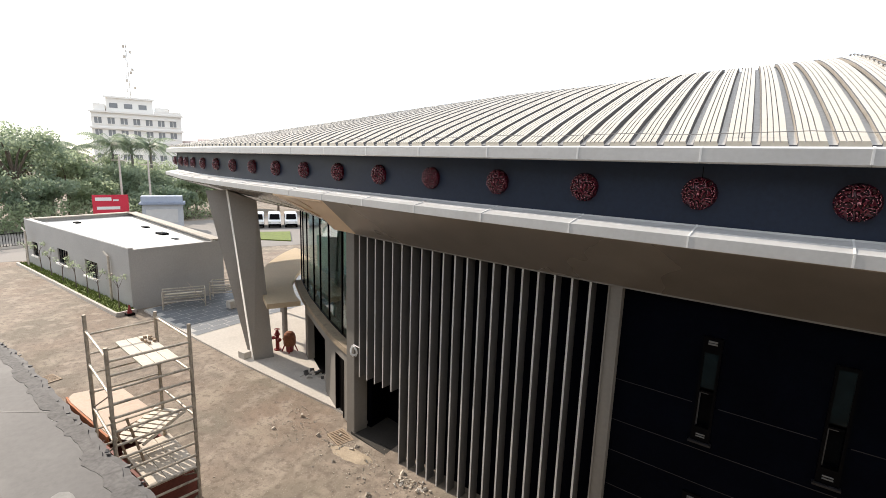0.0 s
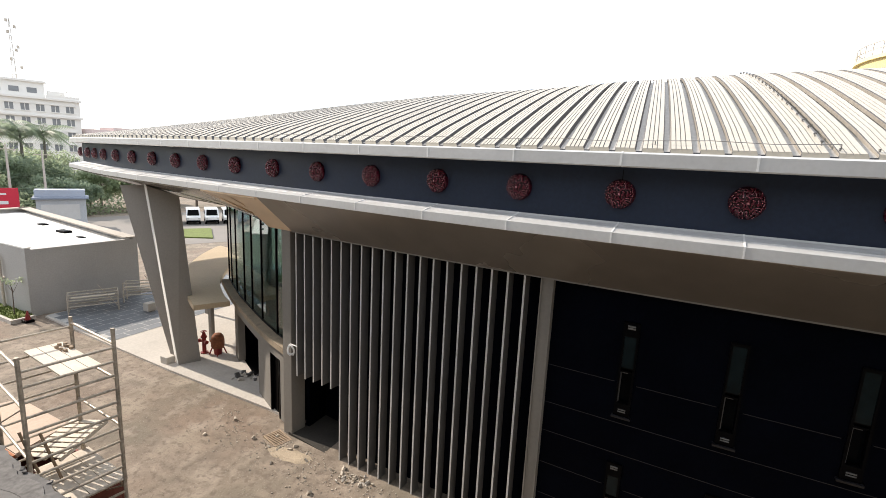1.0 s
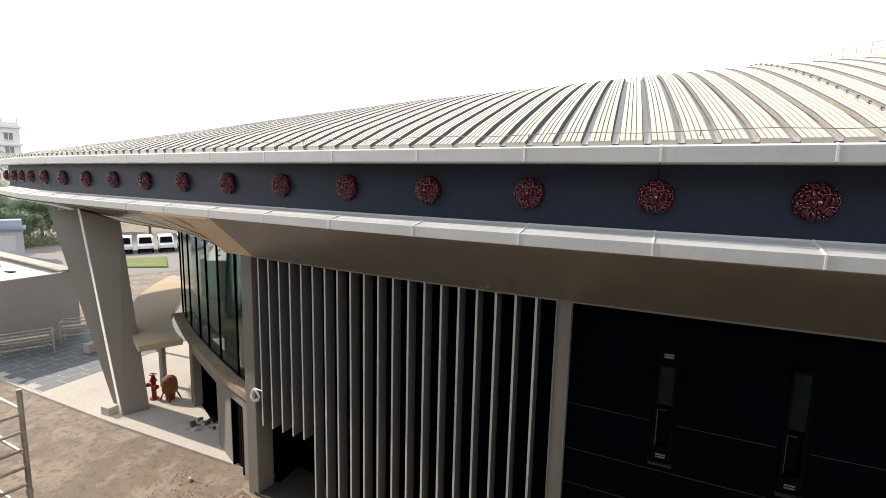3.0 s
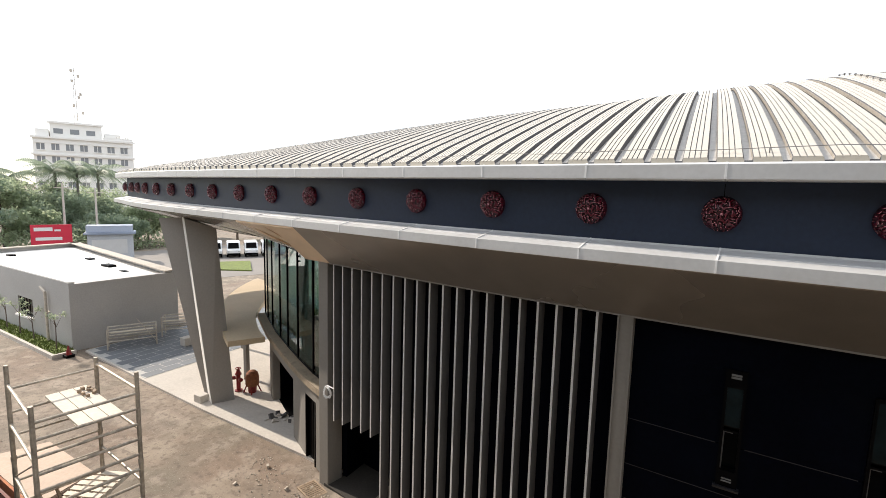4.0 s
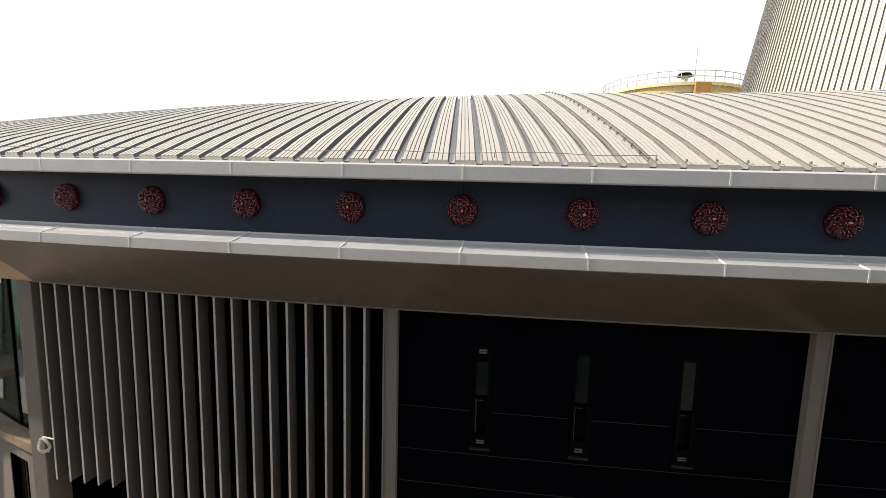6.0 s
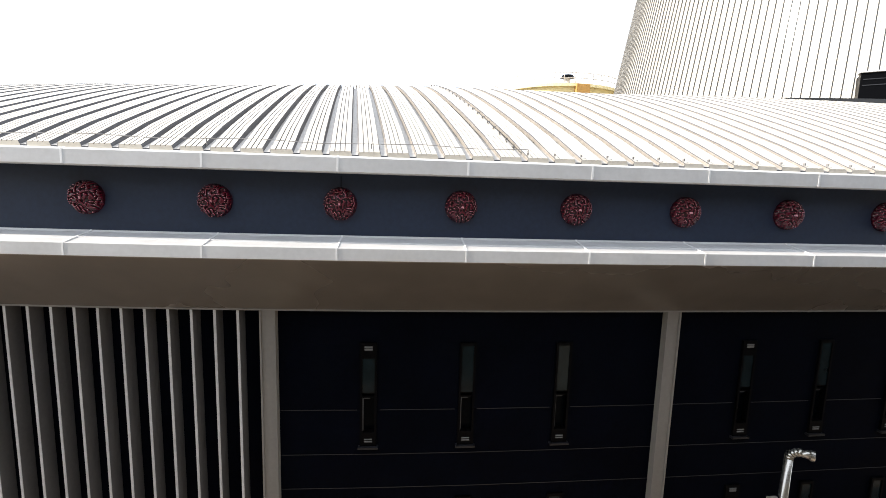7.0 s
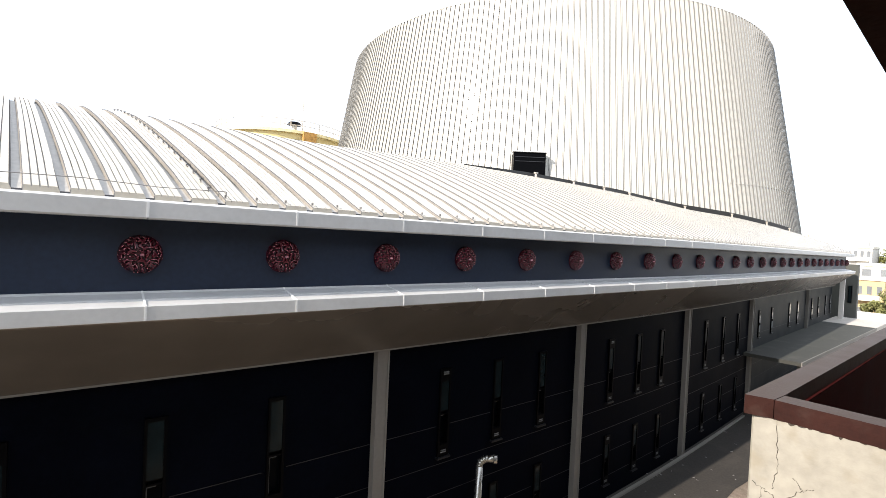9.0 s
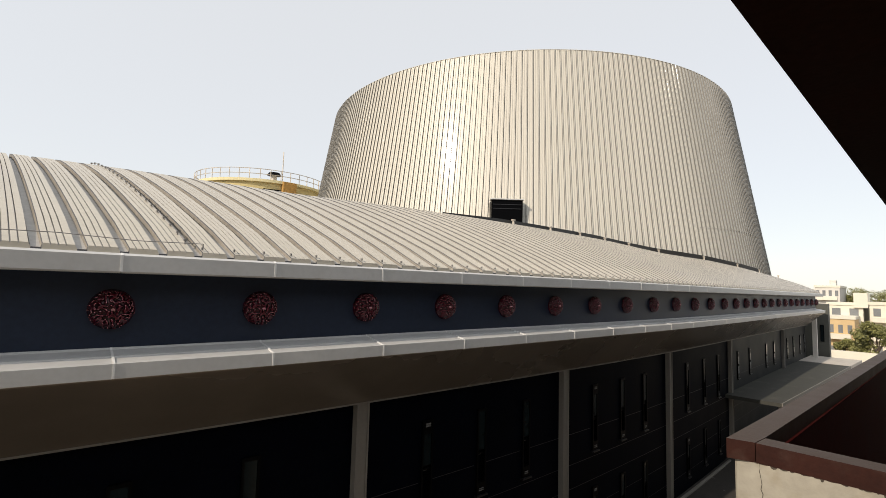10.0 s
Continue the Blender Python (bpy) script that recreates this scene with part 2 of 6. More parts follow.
# ---------------------------------------------------------------- mesh helpers


def place_of(ob):
    return place_of(ob.parent) @ ob.matrix_basis if ob.parent else ob.matrix_basis.copy()


def part(name, bm, material, parent=None, label="", smooth=False, own_axes=False):
    """One mesh object from a bmesh in world coordinates, or in its parent's with own_axes."""
    me = bpy.data.meshes.new(name)
    bmesh.ops.recalc_face_normals(bm, faces=bm.faces)
    bm.to_mesh(me)
    bm.free()
    me.materials.append(material)
    if smooth:
        for f in me.polygons:
            f.use_smooth = True
    ob = new(name, me)
    if parent is not None:
        ob.parent = parent
        if not own_axes:
            ob.matrix_basis = place_of(parent).inverted()
    if label:
        tagged(ob, label)
    return ob


def shared(name, me, m, parent):
    ob = new(name, me)
    ob.matrix_basis = m
    ob.parent = parent
    return ob


def empty(name, label, category, at=(0, 0, 0), group="", kind=""):
    ob = new(name)
    ob.location = at
    ob.empty_display_size = 0.2
    return tagged(ob, label, category, group, kind)


def box(bm, x0, x1, y0, y1, z0, z1, m=None, bevel=0.0):
    vs = [bm.verts.new(Vector((x, y, z))) for x in (x0, x1) for y in (y0, y1) for z in (z0, z1)]
    fs = [bm.faces.new([vs[i] for i in q]) for q in ((0, 1, 3, 2), (4, 6, 7, 5), (0, 4, 5, 1), (2, 3, 7, 6), (0, 2, 6, 4), (1, 5, 7, 3))]
    if bevel:
        es = list({e for f in fs for e in f.edges})
        r = bmesh.ops.bevel(bm, geom=es, offset=bevel, segments=2, affect="EDGES", profile=0.6)
        vs = list({v for f in r["faces"] for v in f.verts} | {v for v in vs if v.is_valid})
    if m is not None:
        bmesh.ops.transform(bm, matrix=m, verts=[v for v in vs if v.is_valid])
    return bm


def tube(bm, a, b, r, r2=None, n=8):
    a, b = Vector(a), Vector(b)
    r2 = r if r2 is None else r2
    q = (b - a).to_track_quat("Z", "Y").to_matrix()
    ring = [[bm.verts.new(p + q @ Vector((rr * math.cos(2 * math.pi * k / n), rr * math.sin(2 * math.pi * k / n), 0))) for k in range(n)] for p, rr in ((a, r), (b, r2))]
    for k in range(n):
        bm.faces.new((ring[0][k], ring[0][(k + 1) % n], ring[1][(k + 1) % n], ring[1][k]))
    bm.faces.new(ring[0][::-1])
    bm.faces.new(ring[1])
    return bm


def prism(bm, pts, z0, z1):
    """A vertical prism over a plan polygon; z0 and z1 may be functions of x and y."""
    f0 = z0 if callable(z0) else (lambda x, y: z0)
    f1 = z1 if callable(z1) else (lambda x, y: z1)
    lo = [bm.verts.new((x, y, f0(x, y))) for x, y in pts]
    hi = [bm.verts.new((x, y, f1(x, y))) for x, y in pts]
    n = len(pts)
    bm.faces.new(lo[::-1])
    bm.faces.new(hi)
    for k in range(n):
        bm.faces.new((lo[k], lo[(k + 1) % n], hi[(k + 1) % n], hi[k]))
    return bm


# ---------------------------------------------------------------- plan of the facade
S = 1.95                     # spacing of the medallions
HEAD_S = [-45.0, -40.0, -32.0, -29.5, -27.0, -23.4, -17.55, -11.7, -5.85, 0.0, 5.85, 11.7, 17.55, 23.4, 29.25, 35.1, 40.95, 46.8, 52.65, 62.0]
HEAD_A = [-150, -140, -115, -85, -18.45, -20.75, -12.91, -11.03, -9.91, -5.99, -3.16, -2.6, -1.68, 0.06, 1.2, 1, 0.5, 0.2, 0, 0]
_s = np.arange(-45, 62.01, 0.05)
_h = np.radians(np.interp(_s, HEAD_S, HEAD_A))
_x = np.concatenate([[0], np.cumsum(0.025 * (np.cos(_h[1:]) + np.cos(_h[:-1])))])
_y = np.concatenate([[0], np.cumsum(0.025 * (np.sin(_h[1:]) + np.sin(_h[:-1])))])
_x += -2.34 - np.interp(0, _s, _x)
_y += 8.589 - np.interp(0, _s, _y)


def fac(s, w=0.0):
    """Plan point at arc length s, w metres out from the fascia."""
    h = float(np.interp(s, _s, _h))
    return float(np.interp(s, _s, _x)) + w * math.sin(h), float(np.interp(s, _s, _y)) - w * math.cos(h)


def fpose(s, w, z):
    """Local x along the facade, -y outwards, z up."""
    h = float(np.interp(s, _s, _h))
    x, y = fac(s, w)
    return Matrix.Translation((x, y, z)) @ Matrix.Rotation(h, 4, "Z")


def sweep(bm, prof, s0, s1, step=0.65):
    """Closed profile of (w, z) swept along the facade."""
    n = max(1, int(math.ceil((s1 - s0) / step)))
    rings = []
    for i in range(n + 1):
        s = s0 + (s1 - s0) * i / n
        rings.append([bm.verts.new((*fac(s, w), z)) for w, z in prof])
    k = len(prof)
    for a, b in zip(rings, rings[1:]):
        for j in range(k):
            bm.faces.new((a[j], a[(j + 1) % k], b[(j + 1) % k], b[j]))
    bm.faces.new(rings[0])
    bm.faces.new(rings[-1][::-1])
    return bm


def ground_z(x, y=0):
    return 1.15 * min(1.0, max(0.0, (x + 11.0) / 21.0))


WALL = -0.63                 # face of the pillars, behind the fascia
HEADZ = 7.08                 # underside of the soffit at the wall

# ---------------------------------------------------------------- ground
bm = bmesh.new()
gx = [-1500, -400, -150, -60, -40, -25] + [-11 + 1.5 * i for i in range(15)] + [14, 30, 60, 150, 400, 1500]
gy = [-600, -60, -10, 0, 5, 8, 10, 12, 16, 25, 60, 150, 400, 1500]
gv = [[bm.verts.new((x, y, ground_z(x))) for y in gy] for x in gx]
for i in range(len(gx) - 1):
    for j in range(len(gy) - 1):
        bm.faces.new((gv[i][j], gv[i + 1][j], gv[i + 1][j + 1], gv[i][j + 1]))
ground = tagged(part("ground", bm, M_DIRT), "dusty brown earth yard with faint wheel marks", "ground", kind="structure")

# dark lane ground beside the hall, and a pale kerb along the wall foot
bm = bmesh.new()
lane = []
for x in list(np.arange(5.5, 60, 1.5)):
    near = 5.9 + 0.35 * noise.noise(Vector((x * 0.35, 1, 0))) - 0.012 * (x - 15)
    lane.append([bm.verts.new((x, y, ground_z(x) + 0.012)) for y in (near, 7.0, 8.0, 9.0, 10.5)])
for a, b in zip(lane, lane[1:]):
    for j in range(4):
        bm.faces.new((a[j], b[j], b[j + 1], a[j + 1]))
tagged(part("lane", bm, M_ASPH), "dark ground lane along the black wall", "road", kind="structure")
bm = bmesh.new()
for s in np.arange(1.0, 30.0, 1.0):
    z = ground_z(fac(s)[0])
    sweep(bm, [(WALL + 0.02, z - 0.1), (WALL + 0.03, z + 0.09), (WALL + 0.12, z + 0.09), (WALL + 0.13, z + 0.07), (WALL + 0.13, z - 0.1)], s, s + 0.992)
tagged(part("wall_kerb", bm, M_PILLAR), "low pale grey kerb along the wall foot", "kerb", kind="structure")

# ---------------------------------------------------------------- auditorium
hall = empty("auditorium_building", "low curved auditorium with ribbed metal roof and black panelled walls", "building", (0, 10, 0))
S0, S1 = -42.0, 52.7

fascia = part("fascia", sweep(bmesh.new(), [(0, 8.5), (0, 9.56), (-0.15, 9.56), (-0.15, 8.5)], S0, S1), M_NAVY, hall, "smooth navy fascia band")
soffit = empty("soffit", "", "", (0, 0, 0))
soffit.parent = hall
soffit.matrix_basis = hall.matrix_basis.inverted()
for k in range(-5, 28):
    a, b = max(-9.0, k * S + 0.02), min(S1, (k + 1) * S + 0.02)
    if b - a > 0.2:
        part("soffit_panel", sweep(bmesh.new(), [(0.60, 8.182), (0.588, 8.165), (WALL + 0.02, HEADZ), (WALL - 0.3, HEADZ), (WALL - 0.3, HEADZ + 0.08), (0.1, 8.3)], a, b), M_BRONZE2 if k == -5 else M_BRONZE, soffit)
part("drip_edge", sweep(bmesh.new(), [(WALL + 0.05, HEADZ - 0.012), (WALL + 0.05, HEADZ + 0.02), (WALL - 0.02, HEADZ - 0.002), (WALL - 0.02, HEADZ - 0.012)], -7.8, S1), M_PILLAR, hall, "thin pale drip edge")

# flashing pieces between the joints of the medallions
kk = list(range(-21, 28))
for k in kk:
    a, b = k * S + 0.026, (k + 1) * S + 0.014
    if a < S0 or b > S1:
        continue
    part("eave_flashing", sweep(bmesh.new(), [(0.002, 9.49), (0.495, 9.49), (0.515, 9.51), (0.515, 9.715), (0.45, 9.745), (0.002, 9.745)], a, b), M_TRIM, hall)
    part("ledge_flashing", sweep(bmesh.new(), [(0.002, 8.50), (0.03, 8.50), (0.05, 8.475), (0.33, 8.425), (0.335, 8.437), (0.355, 8.432), (0.36, 8.415), (0.60, 8.372), (0.612, 8.38), (0.628, 8.372), (0.628, 8.19), (0.595, 8.18), (0.002, 8.40)], a, b), M_TRIM, hall)
    part("joint_cover", sweep(bmesh.new(), [(0.515, 9.51), (0.52, 9.51), (0.52, 9.72), (0.45, 9.75), (0.45, 9.745), (0.515, 9.715)], a - 0.022, a + 0.008, 1), M_JOINT, hall)
    part("joint_cover", sweep(bmesh.new(), [(0.002, 8.475), (0.03, 8.507), (0.05, 8.483), (0.33, 8.443), (0.60, 8.385), (0.635, 8.378), (0.635, 8.19), (0.62, 8.19), (0.62, 8.36), (0.55, 8.37)], a - 0.02, a + 0.006, 1), M_JOINT, hall)

# round relief medallions: a dome of winding raised ridges
bm = bmesh.new()
NR, NA, RD = 60, 280, 0.268
rows_ = []
for i in range(NR + 1):
    u = max(0.02, i / NR)
    ring = []
    for j in range(NA):
        a = 2 * math.pi * j / NA
        r = RD * math.sin(u * math.pi / 2)
        base = 0.175 * math.cos(u * math.pi / 2)
        p = Vector((r * math.cos(a), 0, r * math.sin(a)))
        warp = Vector((noise.noise(p * 9.0), 0, noise.noise(p * 9.0 + Vector((7, 7, 7))))) * 0.03
        pw = p + warp
        # short winding ridges that run outwards from a point above the middle
        dx, dz = p.x, p.z - 0.05
        far = math.hypot(dx, dz) + 1e-6
        run_ = Vector((dx, 0, dz)) / far * min(1.0, far / 0.05)
        q = 0.0
        for k in range(-2, 3):
            q += 0.5 * noise.noise((pw + run_ * 0.0055 * k) * 33.0 + Vector((2.0, 0.4, 5.0)))
        e_ = min(1.0, max(0.0, 0.5 + 0.8 * q))
        ridge = 0.044 * (e_ * e_ * (3 - 2 * e_)) - 0.012
        ring.append(bm.verts.new((p.x, -(base + ridge * min(1.0, (1 - u) * 7 + 0.25)), p.z)))
    rows_.append(ring)
for a, b in zip(rows_, rows_[1:]):
    for j in range(NA):
        bm.faces.new((a[j], a[(j + 1) % NA], b[(j + 1) % NA], b[j]))
bm.faces.new(rows_[0])
jm = bmesh.new()
box(jm, -0.005, 0.005, -0.006, 0.003, 0.26, 0.44)
joint0 = part("panel_joint", jm, M_FRAME, hall)
joint0.matrix_basis = hall.matrix_basis.inverted() @ fpose(S, 0.0, 9.01)
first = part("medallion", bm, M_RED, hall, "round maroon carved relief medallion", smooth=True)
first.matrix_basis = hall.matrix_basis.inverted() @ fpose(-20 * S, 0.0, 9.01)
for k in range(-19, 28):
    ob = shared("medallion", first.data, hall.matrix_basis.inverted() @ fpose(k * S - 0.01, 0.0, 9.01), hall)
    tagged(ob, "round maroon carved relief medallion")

# pillars between the bays, as arc positions in medallion units
PIL = [0.285, 4.21, 7.76, 11.57, 15.87, 22.5]


def put(ob, m):
    """Place a part made in local coordinates."""
    ob.matrix_basis = hall.matrix_basis.inverted() @ m
    return ob


for p in PIL:
    bm = bmesh.new()
    box(bm, -0.12, 0.12, 0, 0.5, -0.2, HEADZ - ground_z(fac(p * S)[0]) + 0.05, bevel=0.015)
    for sx in (-0.14, 0.110):
        box(bm, sx, sx + 0.03, -0.03, 0.45, -0.2, HEADZ - ground_z(fac(p * S)[0]) + 0.03)
    put(part("pillar", bm, M_PILLAR, hall), fpose(p * S, WALL, ground_z(fac(p * S)[0])))

# panelled bays with slit windows
REC = WALL - 0.14
SEAMS = [1.9, 2.7, 3.5, 4.2, 5.1, 9.0]


def bay(a, b, wins, rows, floor=None, flush=0.0):
    z0 = floor if floor is not None else -0.3
    holes = []
    for wv in wins:
        for zb, zt in rows:
            holes.append((wv - 0.125, wv + 0.125, zb, zt))
    # boards course by course, cut round the windows
    zs = [z0] + [z for z in SEAMS if z > z0 + 0.3]
    for z1, z2 in zip(zs, zs[1:]):
        z2 = min(z2, HEADZ + 0.1)
        cuts = sorted({z1 + 0.006, z2 - 0.006} | {z for h in holes for z in h[2:] if z1 + 0.01 < z < z2 - 0.01})
        for c1, c2 in zip(cuts, cuts[1:]):
            mid = (c1 + c2) / 2
            xs = [a] + [v for h in sorted(holes) if h[2] < mid < h[3] for v in h[:2]] + [b]
            for u1, u2 in zip(xs[::2], xs[1::2]):
                part("wall_panel", sweep(bmesh.new(), [(REC, c1), (REC, c2), (REC - 0.12, c2), (REC - 0.12, c1)], u1, u2, 2.0), M_BLACKLIT if flush else M_BLACK, hall)
        if z2 < HEADZ:
            xs = [a] + [v for h in sorted(holes) if h[2] - 0.1 < z2 < h[3] + 0.05 for v in (h[0] - 0.06, h[1] + 0.06)] + [b]
            for u1, u2 in zip(xs[::2], xs[1::2]):
                part("joint_strip", sweep(bmesh.new(), [(REC + 0.004, z2 - 0.007), (REC + 0.004, z2 + 0.005), (REC - 0.02, z2 + 0.005), (REC - 0.02, z2 - 0.007)], u1 + 0.03, u2 - 0.03, 2.0), M_STRIP, hall)
    for n_, (u1, u2, zb, zt) in enumerate(holes):
        mid = (u1 + u2) / 2
        wdw = empty("window", "", "", (0, 0, 0))
        wdw.parent = hall
        put(wdw, fpose(mid, REC, (zb + zt) / 2))
        hh = (zt - zb) / 2
        top = hh - 0.27 if n_ < 2 else hh - 0.03
        bm = bmesh.new()
        for x0, x1, c0, c1 in ((-0.155, -0.112, -hh - 0.03, hh + 0.03), (0.112, 0.155, -hh - 0.03, hh + 0.03), (-0.112, 0.112, top, hh + 0.03), (-0.112, 0.112, -hh - 0.03, -hh + 0.25)):
            box(bm, x0, x1, -0.05, 0.12, c0, c1)
        part("window_frame", bm, M_FRAME, wdw, own_axes=True)
        for z in (-0.05, 0.03):
            part("glazing_bar", box(bmesh.new(), -0.112, 0.112, -0.01, 0.05, z - 0.015, z + 0.015), M_FRAME, wdw, own_axes=True)
        bm = bmesh.new()
        box(bm, -0.111, -0.092, -0.01, 0.03, -hh + 0.26, -0.07)
        box(bm, -0.092, 0.03, 0.0, 0.03, -0.085, -0.07)
        part("glazing_bead", bm, M_GLINT, wdw, own_axes=True)
        part("window_sill", box(bmesh.new(), -0.19, 0.19, -0.10, 0.02, -hh - 0.075, -hh - 0.03, bevel=0.008), M_SILL, wdw, own_axes=True)
        grilles = [(-hh + 0.10, -hh + 0.125), (-hh + 0.055, -hh + 0.08)]
        if n_ < 2:
            grilles += [(hh - 0.065, hh - 0.03), (hh - 0.11, hh - 0.075)]
        for c0, c1 in grilles:
            part("vent", box(bmesh.new(), -0.075, 0.075, -0.062, -0.045, c0, c1, bevel=0.006), M_VENT, wdw, "pale vent grille", own_axes=True)
        part("pane", box(bmesh.new(), -0.112, 0.112, -0.056 if flush else -0.03, -0.051 if flush else -0.015, 0.045, top), M_SKYPANE if flush else M_PANE, wdw, own_axes=True).visible_shadow = False
        part("pane", box(bmesh.new(), -0.112, 0.112, -0.056 if flush else 0.08, -0.051 if flush else 0.095, -hh + 0.25, -0.065), M_SKYPANE if flush else M_PANE2, wdw, own_axes=True).visible_shadow = False


WINS = [(1.205, 2.165, 3.13), (5.12, 6.01, 6.9), (8.69, 9.615, 10.5), (12.68, 13.8, 14.9), (16.75, 18.05, 20.13, 21.25)]
for p, q, w_ in zip(PIL, PIL[1:], WINS):
    a, b = p * S + 0.13, q * S - 0.13
    wins = [v * S for v in w_]
    if p < 15:
        bay(a, b, wins, ((4.42, 6.40), (1.7, 3.25)))
    else:
        bay(a, b, wins, ((4.9, 6.33),), 0.9, 0.09)
bay(PIL[-1] * S + 0.13, S1, [23.4 * S, 24.5 * S, 25.8 * S, 26.7 * S], ((4.9, 6.33),), 0.9, 0.09)

# rooms behind the windows, coloured dark in place of shade, and the back of the hall
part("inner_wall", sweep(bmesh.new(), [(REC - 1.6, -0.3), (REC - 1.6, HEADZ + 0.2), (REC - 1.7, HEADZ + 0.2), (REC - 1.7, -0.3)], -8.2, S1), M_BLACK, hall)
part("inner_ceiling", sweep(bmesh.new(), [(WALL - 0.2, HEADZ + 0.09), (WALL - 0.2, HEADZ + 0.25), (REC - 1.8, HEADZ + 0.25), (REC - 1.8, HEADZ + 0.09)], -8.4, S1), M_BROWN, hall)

# fin screen
F0 = -3.9
for i in range(21):
    s = (F0 + 0.2065 * i) * S
    if s > PIL[0] * S - 0.25:
        break
    zb = 2.35 + 0.02 * i if i < 5 else ground_z(fac(s)[0]) - 0.05
    bm = bmesh.new()
    box(bm, -0.02, 0.02, 0.0, 0.3, zb, HEADZ + 0.04, bevel=0.006)
    fin = put(part("fin", bm, M_FIN, hall), fpose(s, WALL + 0.02, 0))
    # front edge strip coloured lighter than the fin's sides
    part("edge_trim", box(bmesh.new(), -0.022, 0.022, -0.012, -0.002, zb - 0.005, HEADZ + 0.04), M_EDGE, fin, own_axes=True)
part("recess_wall", sweep(bmesh.new(), [(WALL - 0.5, 2.3), (WALL - 0.5, HEADZ + 0.05), (WALL - 0.6, HEADZ + 0.05), (WALL - 0.6, 2.3)], -8.0, PIL[0] * S - 0.2), M_BLACK, hall)
# doorway back, floor and head are coloured dark to stand in for shade
part("doorway_back", sweep(bmesh.new(), [(WALL - 1.5, -0.3), (WALL - 1.5, 2.4), (WALL - 1.6, 2.4), (WALL - 1.6, -0.3)], -8.2, -5.3), M_BLACK, hall)
part("doorway_floor", sweep(bmesh.new(), [(WALL - 1.5, 0.0), (WALL - 1.5, 0.14), (WALL + 0.02, 0.14), (WALL + 0.02, 0.0)], -8.1, -5.45), M_ASPH, hall)
part("doorway_head", sweep(bmesh.new(), [(WALL - 0.5, 2.3), (WALL - 0.5, 2.4), (WALL - 1.6, 2.4), (WALL - 1.6, 2.3)], -8.2, -5.3), M_BLACK, hall)
part("recess_wall", sweep(bmesh.new(), [(WALL - 0.5, -0.3), (WALL - 0.5, 2.3), (WALL - 0.6, 2.3), (WALL - 0.6, -0.3)], -5.5, PIL[0] * S - 0.2), M_BLACK, hall)
bm = bmesh.new()
box(bm, -0.22, 0.22, 0, 0.55, -0.2, HEADZ + 0.05, bevel=0.02)
put(part("pillar", bm, M_PILLAR, hall), fpose(-4.18 * S, WALL, 0))

# ribbed roof
CS = np.array([-21.5, -15, -13, -11, -9, -7, -5, -3, -1, 0.5, 2, 3, 5, 7, 9, 11, 15, 17, 19, 21, 23, 25, 27.6]) * S
CD = [2.26, 3.0, 3.9, 4.7, 5.5, 6.0, 6.0, 6.0, 6.0, 6.0, 6.0, 6.0, 6.0, 6.1, 6.4, 6.8, 7.5, 7.7, 7.16, 5.16, 3.91, 3.11, 2.26]
CZ = [9.83, 9.93, 10.24, 10.55, 10.88, 11.19, 11.43, 11.62, 11.72, 11.83, 11.88, 11.91, 11.94, 12.08, 12.19, 12.29, 12.45, 12.41, 12.22, 11.88, 11.5, 11.13, 10.64]
FS = np.array([-21.5, -15, -8, -2, -0.85, 0, 0.65, 1.75, 2.5, 5, 12, 20, 27.6]) * S
FA = [75, 38, 24, 11.5, 8.5, 5, 1, -4.5, -6, -7, -7, -6, -5]


def roof_pt(s, u):
    """Point on the vaulted roof: the ribs fan out from the eave."""
    d, zc = float(np.interp(s, CS, CD)), float(np.interp(s, CS, CZ))
    az = radians(float(np.interp(s, FS, FA)))
    x, y = fac(s, 0.38)
    return Vector((x + u * d * math.sin(az), y + u * d * math.cos(az), 9.76 + (zc - 9.76) * (1 - (1 - u) ** 1.28)))


roof = part("roof", sweep(bmesh.new(), [(0.34, 9.745), (0.34, 9.752), (-1.2, 9.9), (-1.2, 9.745)], -41.5, S1), M_ROOF, hall, "pale ribbed standing-seam metal roof")
PW = S / 4.5
# broad crests with three grooves, and a narrow valley between
GROOVES = (0.41, 0.585, 0.755)
# 1 to 4 are darker tones standing in for shade on ribs and valleys
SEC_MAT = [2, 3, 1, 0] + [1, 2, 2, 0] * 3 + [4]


def section(s):
    """Rib profile as (fraction of the pitch, height); taller at the fanned end so it looks darker."""
    t = min(1.0, max(0.0, (-1.0 * S - s) / (5 * S)))
    h, edge_ = 0.09 + 0.065 * t, 0.95 - 0.13 * t
    out = [(0.0, 0.0), (0.21, 0.0), (0.226, h - 0.016), (0.246, h)]
    for c in GROOVES:
        c -= 0.045 * t
        out += [(c - 0.018 - 0.014 * t, h), (c - 0.007, h - 0.03), (c + 0.007, h - 0.03), (c + 0.018, h)]
    return out + [(edge_, h), (1.0, 0.0)]


